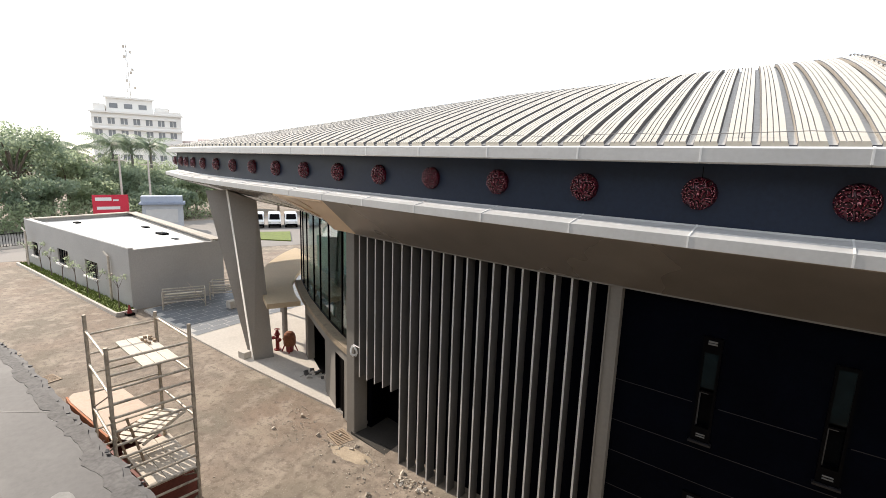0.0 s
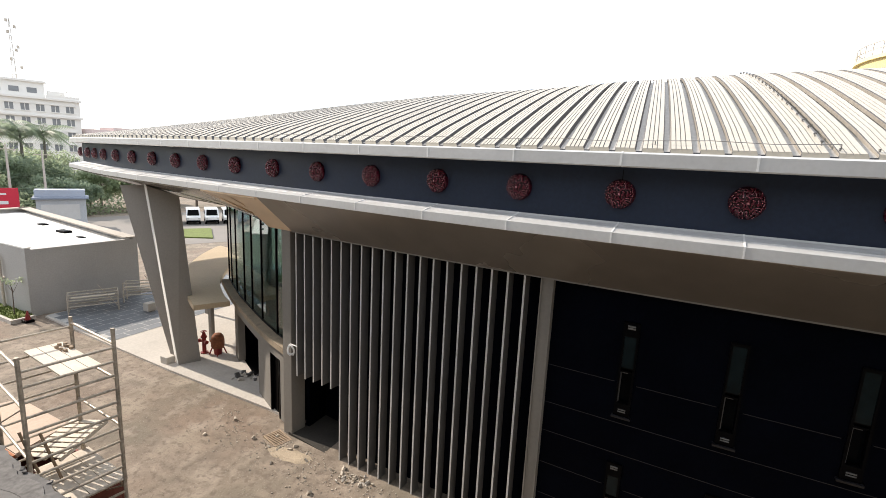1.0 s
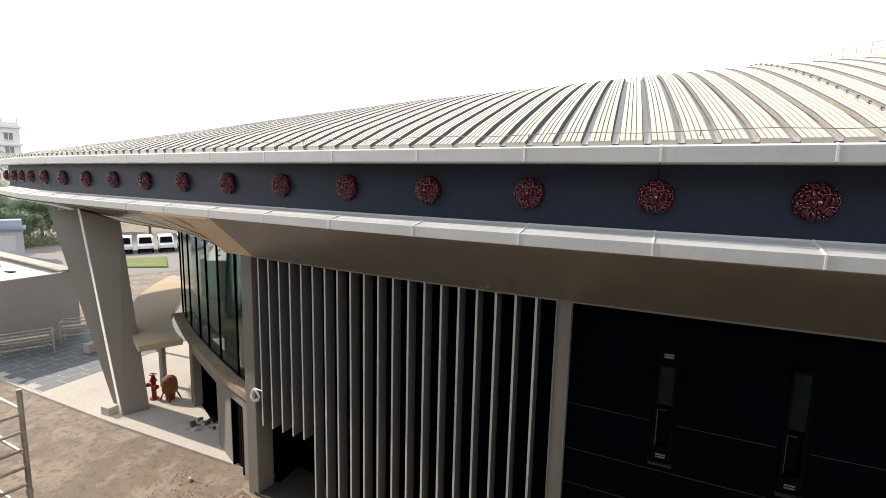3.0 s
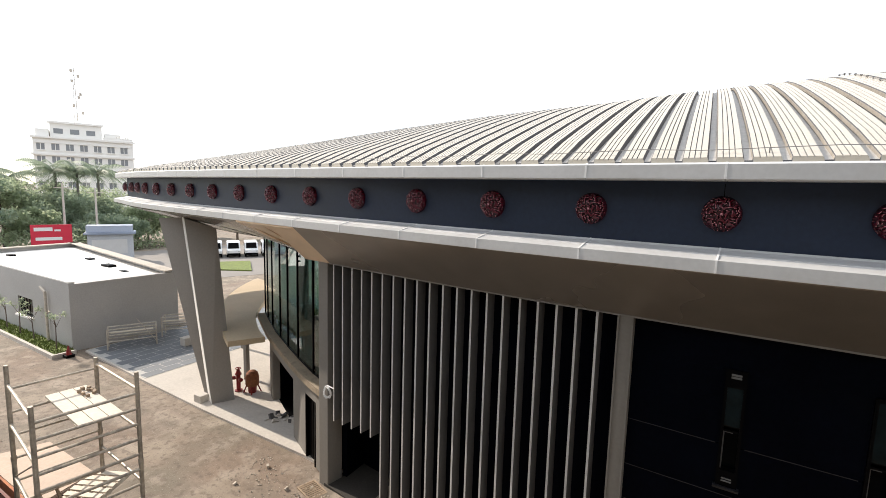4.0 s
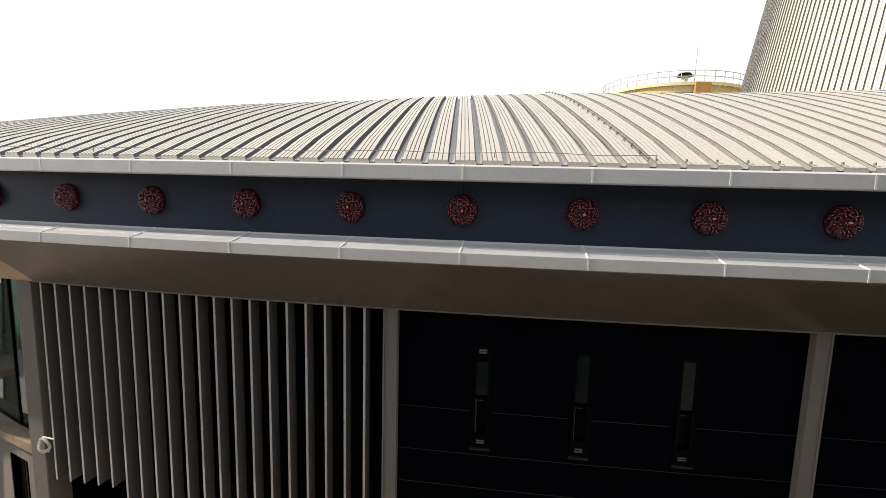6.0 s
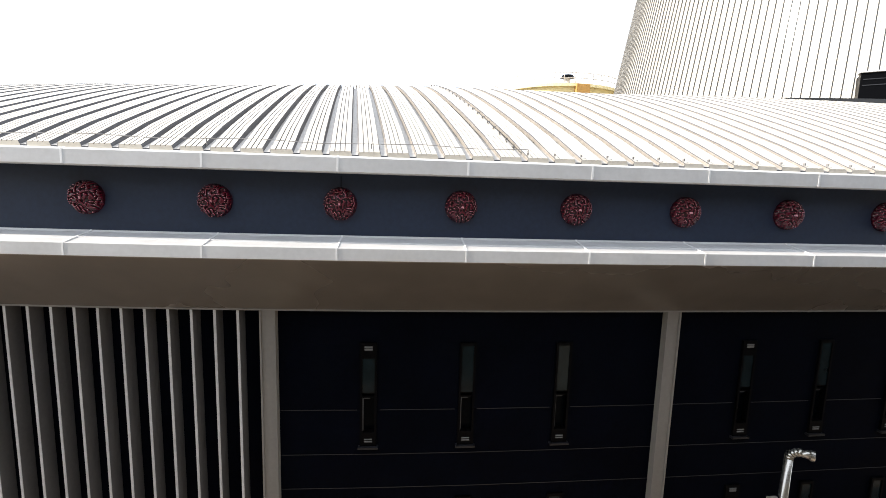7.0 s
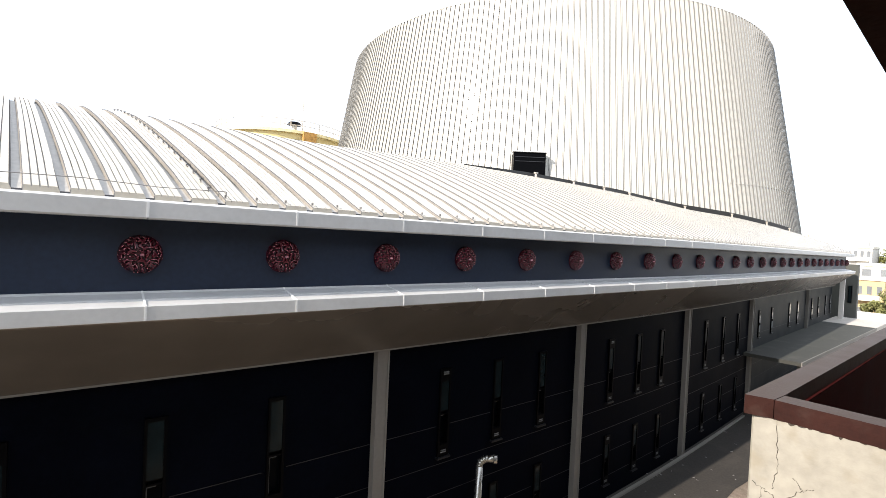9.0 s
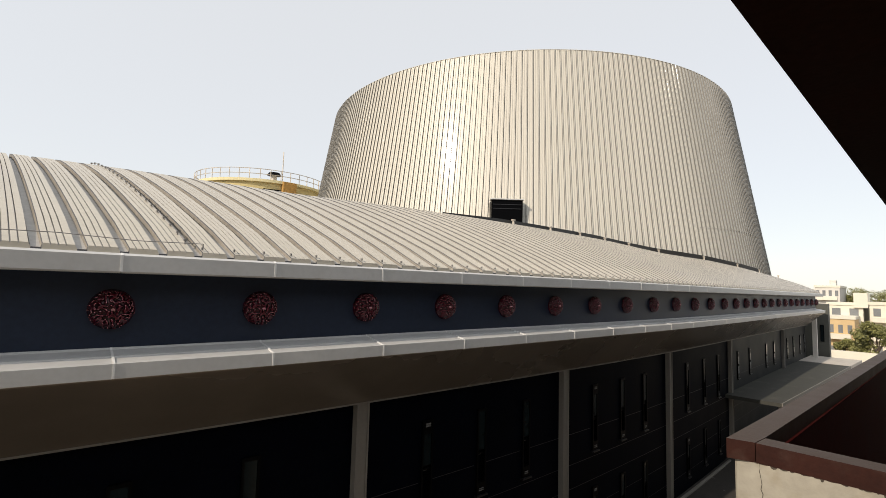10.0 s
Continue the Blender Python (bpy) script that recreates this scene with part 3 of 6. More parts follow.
NU = 9
i0, i1 = int(-33.0 / PW), int(S1 / PW)
for i in range(i0, i1):
    bm = bmesh.new()
    grid = []
    SEC = section(i * PW)
    for iu in range(NU + 1):
        u = (iu / NU) ** 0.9
        grid.append([bm.verts.new(roof_pt((i + f) * PW, u) + Vector((0, 0, h * (0.55 + 0.45 * min(1.0, u / 0.1)) + 0.01))) for f, h in SEC])
    for a, b in zip(grid, grid[1:]):
        for j in range(len(SEC) - 1):
            bm.faces.new((a[j], a[j + 1], b[j + 1], b[j]))
    # turned-down front lip
    lip = [bm.verts.new(v.co + Vector((0, 0, -0.03 - h * 0.55))) for v, (f, h) in zip(grid[0], SEC)]
    for j in range(len(SEC) - 1):
        bm.faces.new((lip[j], lip[j + 1], grid[0][j + 1], grid[0][j]))
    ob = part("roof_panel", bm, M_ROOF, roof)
    ob.data.materials.append(M_RIBSHADE)
    ob.data.materials.append(M_VALLEYSHADE)
    ob.data.materials.append(M_RIBSIDE)
    ob.data.materials.append(M_FLANKSHADE)
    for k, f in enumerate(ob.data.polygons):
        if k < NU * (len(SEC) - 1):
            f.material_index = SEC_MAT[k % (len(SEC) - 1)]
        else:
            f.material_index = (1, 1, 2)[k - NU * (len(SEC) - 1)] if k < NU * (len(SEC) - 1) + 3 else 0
bm = bmesh.new()
under = []
for k in range(i0 * 2, i1 * 2 + 1):
    under.append([bm.verts.new(roof_pt(k * PW / 2, (iu / NU) ** 0.9) - Vector((0, 0, 0.012))) for iu in range(NU + 1)])
for a, b in zip(under, under[1:]):
    for j in range(NU):
        bm.faces.new((a[j], b[j], b[j + 1], a[j + 1]))
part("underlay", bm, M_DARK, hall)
TC, TRB, TRT, TZ0, TZ1 = Vector((47.5, 36.82, 0)), 26.64, 23.07, 7.0, 28.42


def tower_r(z):
    return TRB + (TRT - TRB) * (z - TZ0) / (TZ1 - TZ0)


def meet(s):
    """Where a roof rib runs into the tower, or its upper end."""
    for u in np.linspace(0.15, 1.0, 120):
        p = roof_pt(s, float(u))
        if (p.xy - TC.xy).length < tower_r(p.z) + 0.30:
            return p
    return p


# black strip added in place of the shadow between roof and tower
bm = bmesh.new()
gap_rows = []
for x in np.arange(8.0, 25.2, 0.4):
    p = meet(x * S)
    o = (p - TC)
    o.z = 0
    o.normalize()
    t_ = min(1.0, max(0.0, (x - 8.0) / 12))
    h = 0.14 + 0.10 * min(1.0, (x - 8.0) / 2.0) + 0.16 * t_ * t_ * (3 - 2 * t_)
    gap_rows.append([bm.verts.new(p + o * q + Vector((0, 0, z))) for q, z in ((0.0, -0.3), (0.0, h), (-0.14, h), (-0.14, -0.3))])
for a, b in zip(gap_rows, gap_rows[1:]):
    for j in range(4):
        bm.faces.new((a[j], b[j], b[(j + 1) % 4], a[(j + 1) % 4]))
part("ridge_gutter", bm, M_DARK, hall, "black strip in place of the shadow gap between roof and tower")
bm = bmesh.new()
ss = [x * S for x in np.arange(-4.4, 27.6, 0.5)]
r = []
for s in ss:
    p = roof_pt(s, 1.0)
    q = Vector((p.x, min(p.y + 0.3, p.y + 0.3), p.z - 0.45))
    r.append([bm.verts.new(v) for v in (p, Vector((p.x, p.y + 0.12, p.z - 0.02)), q, Vector((p.x, p.y + 0.3, 0.0)))])
for a, b in zip(r, r[1:]):
    for j in range(3):
        bm.faces.new((a[j], b[j], b[j + 1], a[j + 1]))
part("back_wall", bm, M_DARK, hall)

# ---------------------------------------------------------------- cone tower
tower = empty("ribbed_cone_tower", "huge truncated cone clad in pale vertical ribbed metal sheets", "tower", TC)
NT = 340
step_a = 2 * math.pi / NT
bm = bmesh.new()
sec = [(0, 0.09), (0.10, 0.09), (0.14, 0.0), (0.20, 0.0), (0.42, 0.0), (0.46, 0.03), (0.54, 0.03), (0.58, 0.0), (0.95, 0.0), (1.0, 0.09)]
gr = []
for iz in range(2):
    rr, zz = ((TRB, TZ0), (TRT, TZ1))[iz]
    gr.append([bm.verts.new(((rr + h) * math.sin((f - 0.5) * step_a), -(rr + h) * math.cos((f - 0.5) * step_a), zz)) for f, h in sec])
for j in range(len(sec) - 1):
    bm.faces.new((gr[0][j], gr[0][j + 1], gr[1][j + 1], gr[1][j]))
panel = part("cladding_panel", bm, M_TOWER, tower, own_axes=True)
panel.data.materials.append(M_TOWERSHADE)
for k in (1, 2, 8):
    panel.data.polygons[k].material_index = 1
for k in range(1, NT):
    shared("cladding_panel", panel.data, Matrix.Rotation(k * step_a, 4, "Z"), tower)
bm = bmesh.new()
tube(bm, (0, 0, TZ0), (0, 0, TZ1 - 0.3), TRB - 0.12, TRT - 0.1, 96)
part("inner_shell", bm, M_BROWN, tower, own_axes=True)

# roof fittings: safety wire, anchors, hatch on the tower
wire = empty("safety_wire", "thin steel safety wire on small posts along the roof edge", "wire", (-10, 9, 9.8))
prev = None
for i in range(-52, 8):
    s = i * 0.42 * S
    if s > 2.8 * S:
        break
    p = roof_pt(s, 0.02) + Vector((0, 0, 0.135 + 0.02 * math.sin(i * 2.1)))
    if prev is not None:
        part("wire", tube(bmesh.new(), prev, p, 0.006, n=5), M_WIRE, wire)
    if i % 3 == 0:
        part("post", tube(bmesh.new(), roof_pt(s, 0.02), p, 0.009, n=6), M_WIRE, wire)
    prev = p
up = [roof_pt(2.42 * S, u) + Vector((0, 0, 0.125)) for u in np.linspace(0.04, 1.0, 20)]
for a, b in zip(up, up[1:]):
    part("wire", tube(bmesh.new(), a, b, 0.007, n=5), M_WIRE, wire)
for k, p in enumerate(up):
    bm = bmesh.new()
    tube(bm, p - Vector((0, 0, 0.12)), p + Vector((0, 0, 0.012)), 0.012, 0.009, n=6)
    box(bm, p.x - 0.02, p.x + 0.02, p.y - 0.02, p.y + 0.02, p.z - 0.012, p.z + 0.014)
    part("anchor", bm, M_WIRE, wire)
for k in range(-24, 47):
    s = k * 0.58 * S
    if s > 9 * S and k % 3:
        continue
    p, big = roof_pt(s, 1.0), 1.0
    if s > 9 * S:
        p = meet(s)
        o = p - TC
        o.z = 0
        p, big = p + o.normalized() * 0.22 + Vector((0, 0, 0.08)), 2.2
    ob = empty("roof_anchor", "small metal anchor fixed on the roof ridge", "anchor", p, group="ridge anchors")
    bm = bmesh.new()
    tube(bm, p + Vector((0, 0, -0.1)), p + Vector((0, 0, 0.07 * big)), 0.03 * big, 0.02 * big, n=8)
    part("base", bm, M_STEEL, ob)
    part("head", box(bmesh.new(), p.x - 0.035 * big, p.x + 0.035 * big, p.y - 0.03 * big, p.y + 0.03 * big, p.z + 0.065 * big, p.z + 0.095 * big, bevel=0.01), M_STEEL, ob)
# clips on the rib ends
for i in range(int(2.5 * S / PW), i1):
    p = roof_pt((i + 0.23) * PW, 0.006)
    part("rib_clip", box(bmesh.new(), p.x, p.x + 0.02, p.y - 0.01, p.y + 0.03, p.z + 0.08, p.z + 0.12), M_WIRE, roof)

hatch = empty("louvre_hatch", "black louvred hatch at the foot of the tower", "hatch", (26.46, 21.78, 13))
hm = Matrix.Translation((26.46, 21.78, 0)) @ Matrix.Rotation(radians(-42), 4, "Z")
part("housing", box(bmesh.new(), -1.12, 1.12, -0.3, 2.5, 12.0, 15.74, hm, 0.03), M_FRAME, hatch)
for k in range(2):
    part("slat", box(bmesh.new(), -1.02, 1.02, -0.34, -0.30, 15.1 + 0.3 * k, 15.14 + 0.3 * k, hm), M_STRIP, hatch)
part("hood", box(bmesh.new(), -1.2, 1.2, -0.42, 0.3, 15.75, 15.83, hm, 0.02), M_TRIM, hatch)
# sheet laps round the tower
for zz, a0, a1 in ((14.5, -20, 45), (19.0, 5, 45)):
    rr = TRB + (TRT - TRB) * (zz - TZ0) / (TZ1 - TZ0)
    n = 40
    bm = bmesh.new()
    v = []
    for k in range(n + 1):
        a = radians(a0 + (a1 - a0) * k / n)
        v.append([bm.verts.new(((rr + o) * math.sin(a), -(rr + o) * math.cos(a), zz + dz + 0.15 * math.sin(k * 0.2))) for o, dz in ((0.0, -0.012), (0.035, -0.012), (0.035, 0.012), (0.0, 0.012))])
    for p, q in zip(v, v[1:]):
        for j in range(4):
            bm.faces.new((p[j], q[j], q[(j + 1) % 4], p[(j + 1) % 4]))
    part("lap_joint", bm, M_TOWER, tower, own_axes=True)
bm = bmesh.new()
tube(bm, (0, 0, TZ1 - 0.02), (0, 0, TZ1 + 0.01), TRT + 0.05, TRT + 0.04, 120)
part("top_trim", bm, M_TOWER, tower, own_axes=True)

# ---------------------------------------------------------------- lower right canopy and end block
can = empty("entrance_canopy", "long flat grey concrete canopy along the black wall", "canopy", (40, 7, 4))
M_CANOPY = mat("canopy_grey", (0.045, 0.045, 0.038), 0.8, var=0.12, coarse=0.5, bump=0.1, stain=0.3, scol=(0.14, 0.13, 0.11))
part("slab", prism(bmesh.new(), [(27.85, 8.5), (27.82, 5.99), (47.2, 5.46), (47.2, 8.6)], 4.17, 4.345), M_CANOPY, can)
part("edge_trim", prism(bmesh.new(), [(27.80, 5.985), (27.80, 5.94), (47.2, 5.41), (47.2, 5.455)], 4.15, 4.365), M_PILLAR, can)
part("end_slab", prism(bmesh.new(), [(47.25, 8.6), (47.25, 5.42), (52.5, 5.26), (52.5, 8.6)], 4.10, 4.36), M_CONC, can, "pale concrete end of the canopy")
for x, y in ((29.5, 6.3), (37.5, 6.1), (45.0, 5.9)):
    part("post", box(bmesh.new(), x - 0.15, x + 0.15, y - 0.15, y + 0.15, ground_z(x) - 0.1, 4.17, bevel=0.02), M_PILLAR, can)
ex, ey = fac(S1)
part("end_pier", box(bmesh.new(), 50.78, 51.0, 7.87, 8.2, 1.0, 8.14, bevel=0.02), M_WHITE, hall, "pale end pier")
end = part("end_wall", prism(bmesh.new(), [(52.9, 8.3), (53.0, 7.36), (58, 7.9), (58, 12), (52.9, 12)], 1.0, 8.85), mat("grey_green_wall", (0.075, 0.078, 0.068), 0.7, var=0.1), hall)
part("window_frame", box(bmesh.new(), 52.86, 52.99, 7.68, 7.94, 5.6, 7.05, bevel=0.01), M_FRAME, end)
part("pane", box(bmesh.new(), 52.84, 52.855, 7.73, 7.89, 5.65, 7.0), M_PANE, end)
# steel stack pipe and red valves at the wall
stack = empty("vent_pipe", "polished steel pipe with a bent top standing at the wall", "pipe", (*fac(5.62 * S, -0.55), 1))
px, py = fac(5.62 * S, -0.5)
M_CHROME = mat("bright_steel", (0.55, 0.53, 0.48), 0.25, metal=0.9, var=0.1, bump=0.02)
part("riser", tube(bmesh.new(), (px, py, 0.9), (px, py, 4.0), 0.085, n=16), M_CHROME, stack, smooth=True)
bm = bmesh.new()
bend = [Vector((px + 0.16 * (1 - math.cos(a)), py - 0.1 * (1 - math.cos(a)), 4.0 + 0.16 * math.sin(a))) for a in np.linspace(0, math.pi / 2, 6)]
for a, b in zip(bend, bend[1:]):
    tube(bm, a, b, 0.087, n=16)
tube(bm, bend[-1], bend[-1] + Vector((0.16, -0.1, -0.02)), 0.087, n=16)
part("elbow", bm, M_CHROME, stack, smooth=True)
part("flange", tube(bmesh.new(), bend[-1] + Vector((0.13, -0.08, -0.02)), bend[-1] + Vector((0.19, -0.118, -0.025)), 0.11, n=16), M_CHROME, stack)
for z in (1.6, 2.9):
    part("bracket", box(bmesh.new(), px - 0.11, px + 0.11, py - 0.1, py + 0.45, z, z + 0.05), M_STEEL, stack)
M_VALVE = mat("red_paint", (0.22, 0.014, 0.013), 0.35, var=0.2, coarse=4.0, bump=0.05)


def valve(x, y, z, h, label):
    ob = empty("fire_hydrant", label, "hydrant", (x, y, z), group="red fire valves")
    bm = bmesh.new()
    tube(bm, (x, y, z), (x, y, z + h * 0.75), 0.09, 0.09, n=14)
    tube(bm, (x, y, z), (x, y, z + 0.05), 0.17, n=14)
    tube(bm, (x, y, z + h * 0.72), (x, y, z + h * 0.78), 0.14, n=14)
    tube(bm, (x, y, z + h * 0.78), (x, y, z + h * 0.95), 0.12, 0.06, n=14)
    part("body", bm, M_VALVE, ob)
    for sx in (-1, 1):
        bm = bmesh.new()
        tube(bm, (x, y, z + h * 0.55), (x + 0.24 * sx, y - 0.06, z + h * 0.55), 0.06, n=12)
        tube(bm, (x + 0.20 * sx, y - 0.05, z + h * 0.55), (x + 0.27 * sx, y - 0.07, z + h * 0.55), 0.09, n=12)
        part("outlet", bm, M_VALVE, ob)
    bm = bmesh.new()
    for k in range(10):
        a, b = 2 * math.pi * k / 10, 2 * math.pi * (k + 1) / 10
        tube(bm, (x + 0.12 * math.cos(a), y + 0.12 * math.sin(a), z + h), (x + 0.12 * math.cos(b), y + 0.12 * math.sin(b), z + h), 0.018, n=6)
    tube(bm, (x - 0.12, y, z + h), (x + 0.12, y, z + h), 0.014, n=6)
    tube(bm, (x, y, z + h * 0.94), (x, y, z + h + 0.02), 0.02, n=6)
    part("handwheel", bm, M_VALVE, ob)
    return ob


vx, vy = fac(6.15 * S, -0.35)
valve(vx, vy, ground_z(vx), 1.05, "red fire hydrant valve beside a steel pipe")
valve(vx + 0.75, vy, ground_z(vx), 0.95, "short red fire hydrant valve at the black wall")

# ---------------------------------------------------------------- pavement and paved yard
bm = bmesh.new()
prism(bm, [(-29.4, 12.4), (-22.6, 11.85), (-17.8, 11.5), (-12.0, 11.25), (-10.4, 11.05), (-10.2, 10.4), (-9.0, 10.35), (-9.0, 24), (-29.4, 24)], -0.1, 0.1)
tagged(part("pavement", bm, M_CONC), "pale concrete apron with a straight edge", "pavement", kind="structure")
yard = tagged(part("yard_paving", prism(bmesh.new(), [(-29.4, 12.5), (-22.95, 12.0), (-22.95, 23.8), (-29.4, 23.8)], 0.10, 0.112), mat("paver_joint", (0.44, 0.43, 0.41), 0.9)), "yard of blue-grey stone paving slabs", "paving", kind="structure")
tm = bmesh.new()
box(tm, 0.02, 0.62, 0.02, 0.92, 0, 0.004, bevel=0.002)
tile0 = part("paver", tm, M_TILE, yard)
for i in range(10):
    for j in range(12):
        m = Matrix.Translation((-29.35 + 0.64 * i, 12.52 - 0.05 * i + 0.94 * j + (0.0 if i % 2 else 0.3), 0.112))
        if i == j == 0:
            tile0.matrix_basis = m
        else:
            shared("paver", tile0.data, m, yard)

# ---------------------------------------------------------------- glazed drum at the corner
LEDGE = [(-10.35, 10.45), (-11.0, 10.7), (-11.9, 11.1), (-13.0, 11.66), (-14.4, 12.42), (-16.4, 13.55), (-18.1, 14.65), (-19.6, 15.65), (-22.8, 18.4), (-26, 22.2)]


def along(pts, d):
    """Point and direction at distance d along a plan line."""
    for (x0, y0), (x1, y1) in zip(pts, pts[1:]):
        l = math.hypot(x1 - x0, y1 - y0)
        if d <= l:
            return Vector((x0 + (x1 - x0) * d / l, y0 + (y1 - y0) * d / l, 0)), Vector(((x1 - x0) / l, (y1 - y0) / l, 0))
        d -= l
    return Vector((*pts[-1], 0)), Vector((1, 0, 0))


def run(bm, d0, d1, off, z0, z1, thick, step=0.5):
    """A bent upright wall following the drum, off metres behind its outer line."""
    n = max(1, int(math.ceil((d1 - d0) / step)))
    rings = []
    for k in range(n + 1):
        p, t = along(LEDGE, d0 + (d1 - d0) * k / n)
        inn = Vector((-t.y, t.x, 0)) * -1
        inn = inn if inn.y > 0 else -inn
        a, b = p + inn * off, p + inn * (off + thick)
        rings.append([bm.verts.new((q.x, q.y, z)) for q, z in ((a, z0), (a, z1), (b, z1), (b, z0))])
    for r0, r1 in zip(rings, rings[1:]):
        for j in range(4):
            bm.faces.new((r0[j], r1[j], r1[(j + 1) % 4], r0[(j + 1) % 4]))
    bm.faces.new(rings[0])
    bm.faces.new(rings[-1][::-1])
    return bm


# ground-floor wall with two doorways and the ledge above
for d0, d1, z0, z1 in ((0.0, 0.85, 0.1, 2.82), (0.85, 1.75, 2.34, 2.82), (1.75, 3.2, 0.1, 2.82), (3.2, 6.6, 2.32, 2.82), (6.6, 7.3, 0.1, 2.82)):
    part("drum_wall", run(bmesh.new(), d0, d1, 0.16, z0, z1, 0.3), M_PILLAR, hall)
# ledge stone in a darker tone than the porch, with stains
part("drum_ledge", run(bmesh.new(), 0.0, 10.4, 0.0, 2.82, 3.03, 1.2), mat("dark_tan_ledge", (0.27, 0.215, 0.15), 0.8, var=0.25, coarse=1.2, bump=0.2, stain=0.5, scol=(0.15, 0.115, 0.08)), hall, "tan stone ledge under the glazing")
# room faces coloured black to stand in for the shade indoors
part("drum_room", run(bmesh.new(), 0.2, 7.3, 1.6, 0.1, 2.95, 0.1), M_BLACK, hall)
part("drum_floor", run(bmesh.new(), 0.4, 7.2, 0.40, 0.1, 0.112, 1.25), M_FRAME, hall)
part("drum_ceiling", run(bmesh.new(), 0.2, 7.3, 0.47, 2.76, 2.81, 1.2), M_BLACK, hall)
for d in (0.25, 7.2):
    part("drum_room", run(bmesh.new(), d, d + 0.1, 0.3, 0.1, 2.8, 1.35), M_BLACK, hall)
# door leaves
for d0, d1, z1 in ((0.87, 1.73, 2.33),):
    dr = empty("door", "", "", (0, 0, 0))
    dr.parent = hall
    dr.matrix_basis = place_of(hall).inverted()
    part("door_frame", run(bmesh.new(), d0, d0 + 0.07, 0.14, 0.1, z1, 0.2), M_FRAME, dr)
    part("door_frame", run(bmesh.new(), d1 - 0.07, d1, 0.14, 0.1, z1, 0.2), M_FRAME, dr)
    part("door_leaf", run(bmesh.new(), d0 + 0.45, d1 - 0.07, 0.26, 0.12, z1 - 0.05, 0.05), M_FRAME, dr, "dark door leaf")
# glazing
GL = [0.75, 1.55, 3.27, 4.7, 6.0, 7.8, 9.3, 10.3]
for a, b in zip(GL, GL[1:]):
    part("glass_pane", run(bmesh.new(), a + 0.02, b - 0.02, 0.37, 3.09, 7.05, 0.02), M_TEAL, hall, "tall green-tinted glass pane").visible_shadow = False
for a in GL:
    part("mullion", run(bmesh.new(), a - 0.028, a + 0.028, 0.34, 3.04, 7.1, 0.10), M_FRAME, hall)
for z in (3.05, 6.98):
    part("transom", run(bmesh.new(), GL[0], GL[-1], 0.345, z, z + 0.05, 0.09), M_FRAME, hall)
# room behind the glass
part("upper_floor", prism(bmesh.new(), [(-10.6, 11.35), (-12.0, 11.75), (-14.4, 12.85), (-17.9, 14.95), (-20.3, 17.2), (-20.3, 19.5), (-10.6, 19.5)], 3.031, 3.06), mat("room_floor", (0.42, 0.40, 0.36), 0.5), hall)
part("upper_wall", prism(bmesh.new(), [(-10.2, 18.6), (-15.5, 18.6), (-15.5, 18.8), (-10.2, 18.8)], 3.0, 7.3), M_WHITE, hall)
part("upper_wall", prism(bmesh.new(), [(-10.0, 11.0), (-10.0, 16.8), (-9.85, 16.8), (-9.85, 11.0)], 0.0, 7.3), M_BLACK, hall)
for cx, cy in ((-13.6, 14.6), (-17.4, 16.6)):
    part("inner_column", tube(bmesh.new(), (cx, cy, 3.05), (cx, cy, 7.2), 0.28, n=20), M_WHITE, hall)
# pale pieces added to give the panes their light patches
part("inner_counter", run(bmesh.new(), 3.4, 7.6, 1.5, 3.06, 4.0, 0.5), M_WHITE, hall, "pale block added behind the glass")
part("inner_blind", run(bmesh.new(), 3.35, 4.65, 0.75, 6.0, 7.0, 0.03), M_WHITE, hall, "pale sheet added behind the glass")
# ceiling slab and wide soffit over the corner
wide = empty("wide_soffit", "", "", (0, 0, 0))
wide.parent = hall
wide.matrix_basis = hall.matrix_basis.inverted()
tilt = random.Random(31)
cuts = [-41 + 1.1 * k for k in range(27)] + [-12.4 + 0.5 * k for k in range(9)] + [-7.9]
for k, (a, b) in enumerate(zip(cuts, cuts[1:])):
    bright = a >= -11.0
    wob = 0.09 if bright else 0.04
    t1, t2 = tilt.uniform(-wob, wob), tilt.uniform(-wob, wob)
    bm = bmesh.new()
    q = [(*fac(a, 0.58), 8.13), (*fac(b - 0.01, 0.58), 8.13), (*fac(b - 0.01, -1.1 - 1.6 * min(1.0, max(0.0, (-9 - b) / 6))), 7.12 + t1), (*fac(a, -1.1 - 1.6 * min(1.0, max(0.0, (-9 - a) / 6))), 7.12 + t2)]
    lo = [bm.verts.new(v) for v in q]
    hi = [bm.verts.new((v[0], v[1], v[2] + 0.06)) for v in q]
    bm.faces.new(lo)
    bm.faces.new(hi[::-1])
    for j in range(4):
        bm.faces.new((lo[j], lo[(j + 1) % 4], hi[(j + 1) % 4], hi[j]))
    part("soffit_panel", bm, M_BRONZE2 if bright else M_BRONZE, wide, "pale bronze soffit panel coloured for reflected sunlight" if bright else "")
cp = [fac(s, -1.0 - 1.6 * min(1.0, max(0.0, (-9 - s) / 6))) for s in np.arange(-41, -7.9, 1.6)]
part("corner_ceiling", prism(bmesh.new(), cp + [(-9.9, 20), (-20, 20)], 7.1, 7.25), M_BRONZE, hall)
# raking column; sunlight on its edge is put into a white strip
def hexa(bm, lo, hi):
    a = [bm.verts.new(v) for v in lo]
    b = [bm.verts.new(v) for v in hi]
    bm.faces.new(a[::-1])
    bm.faces.new(b)
    for k in range(len(a)):
        bm.faces.new((a[k], a[(k + 1) % len(a)], b[(k + 1) % len(a)], b[k]))
    return bm


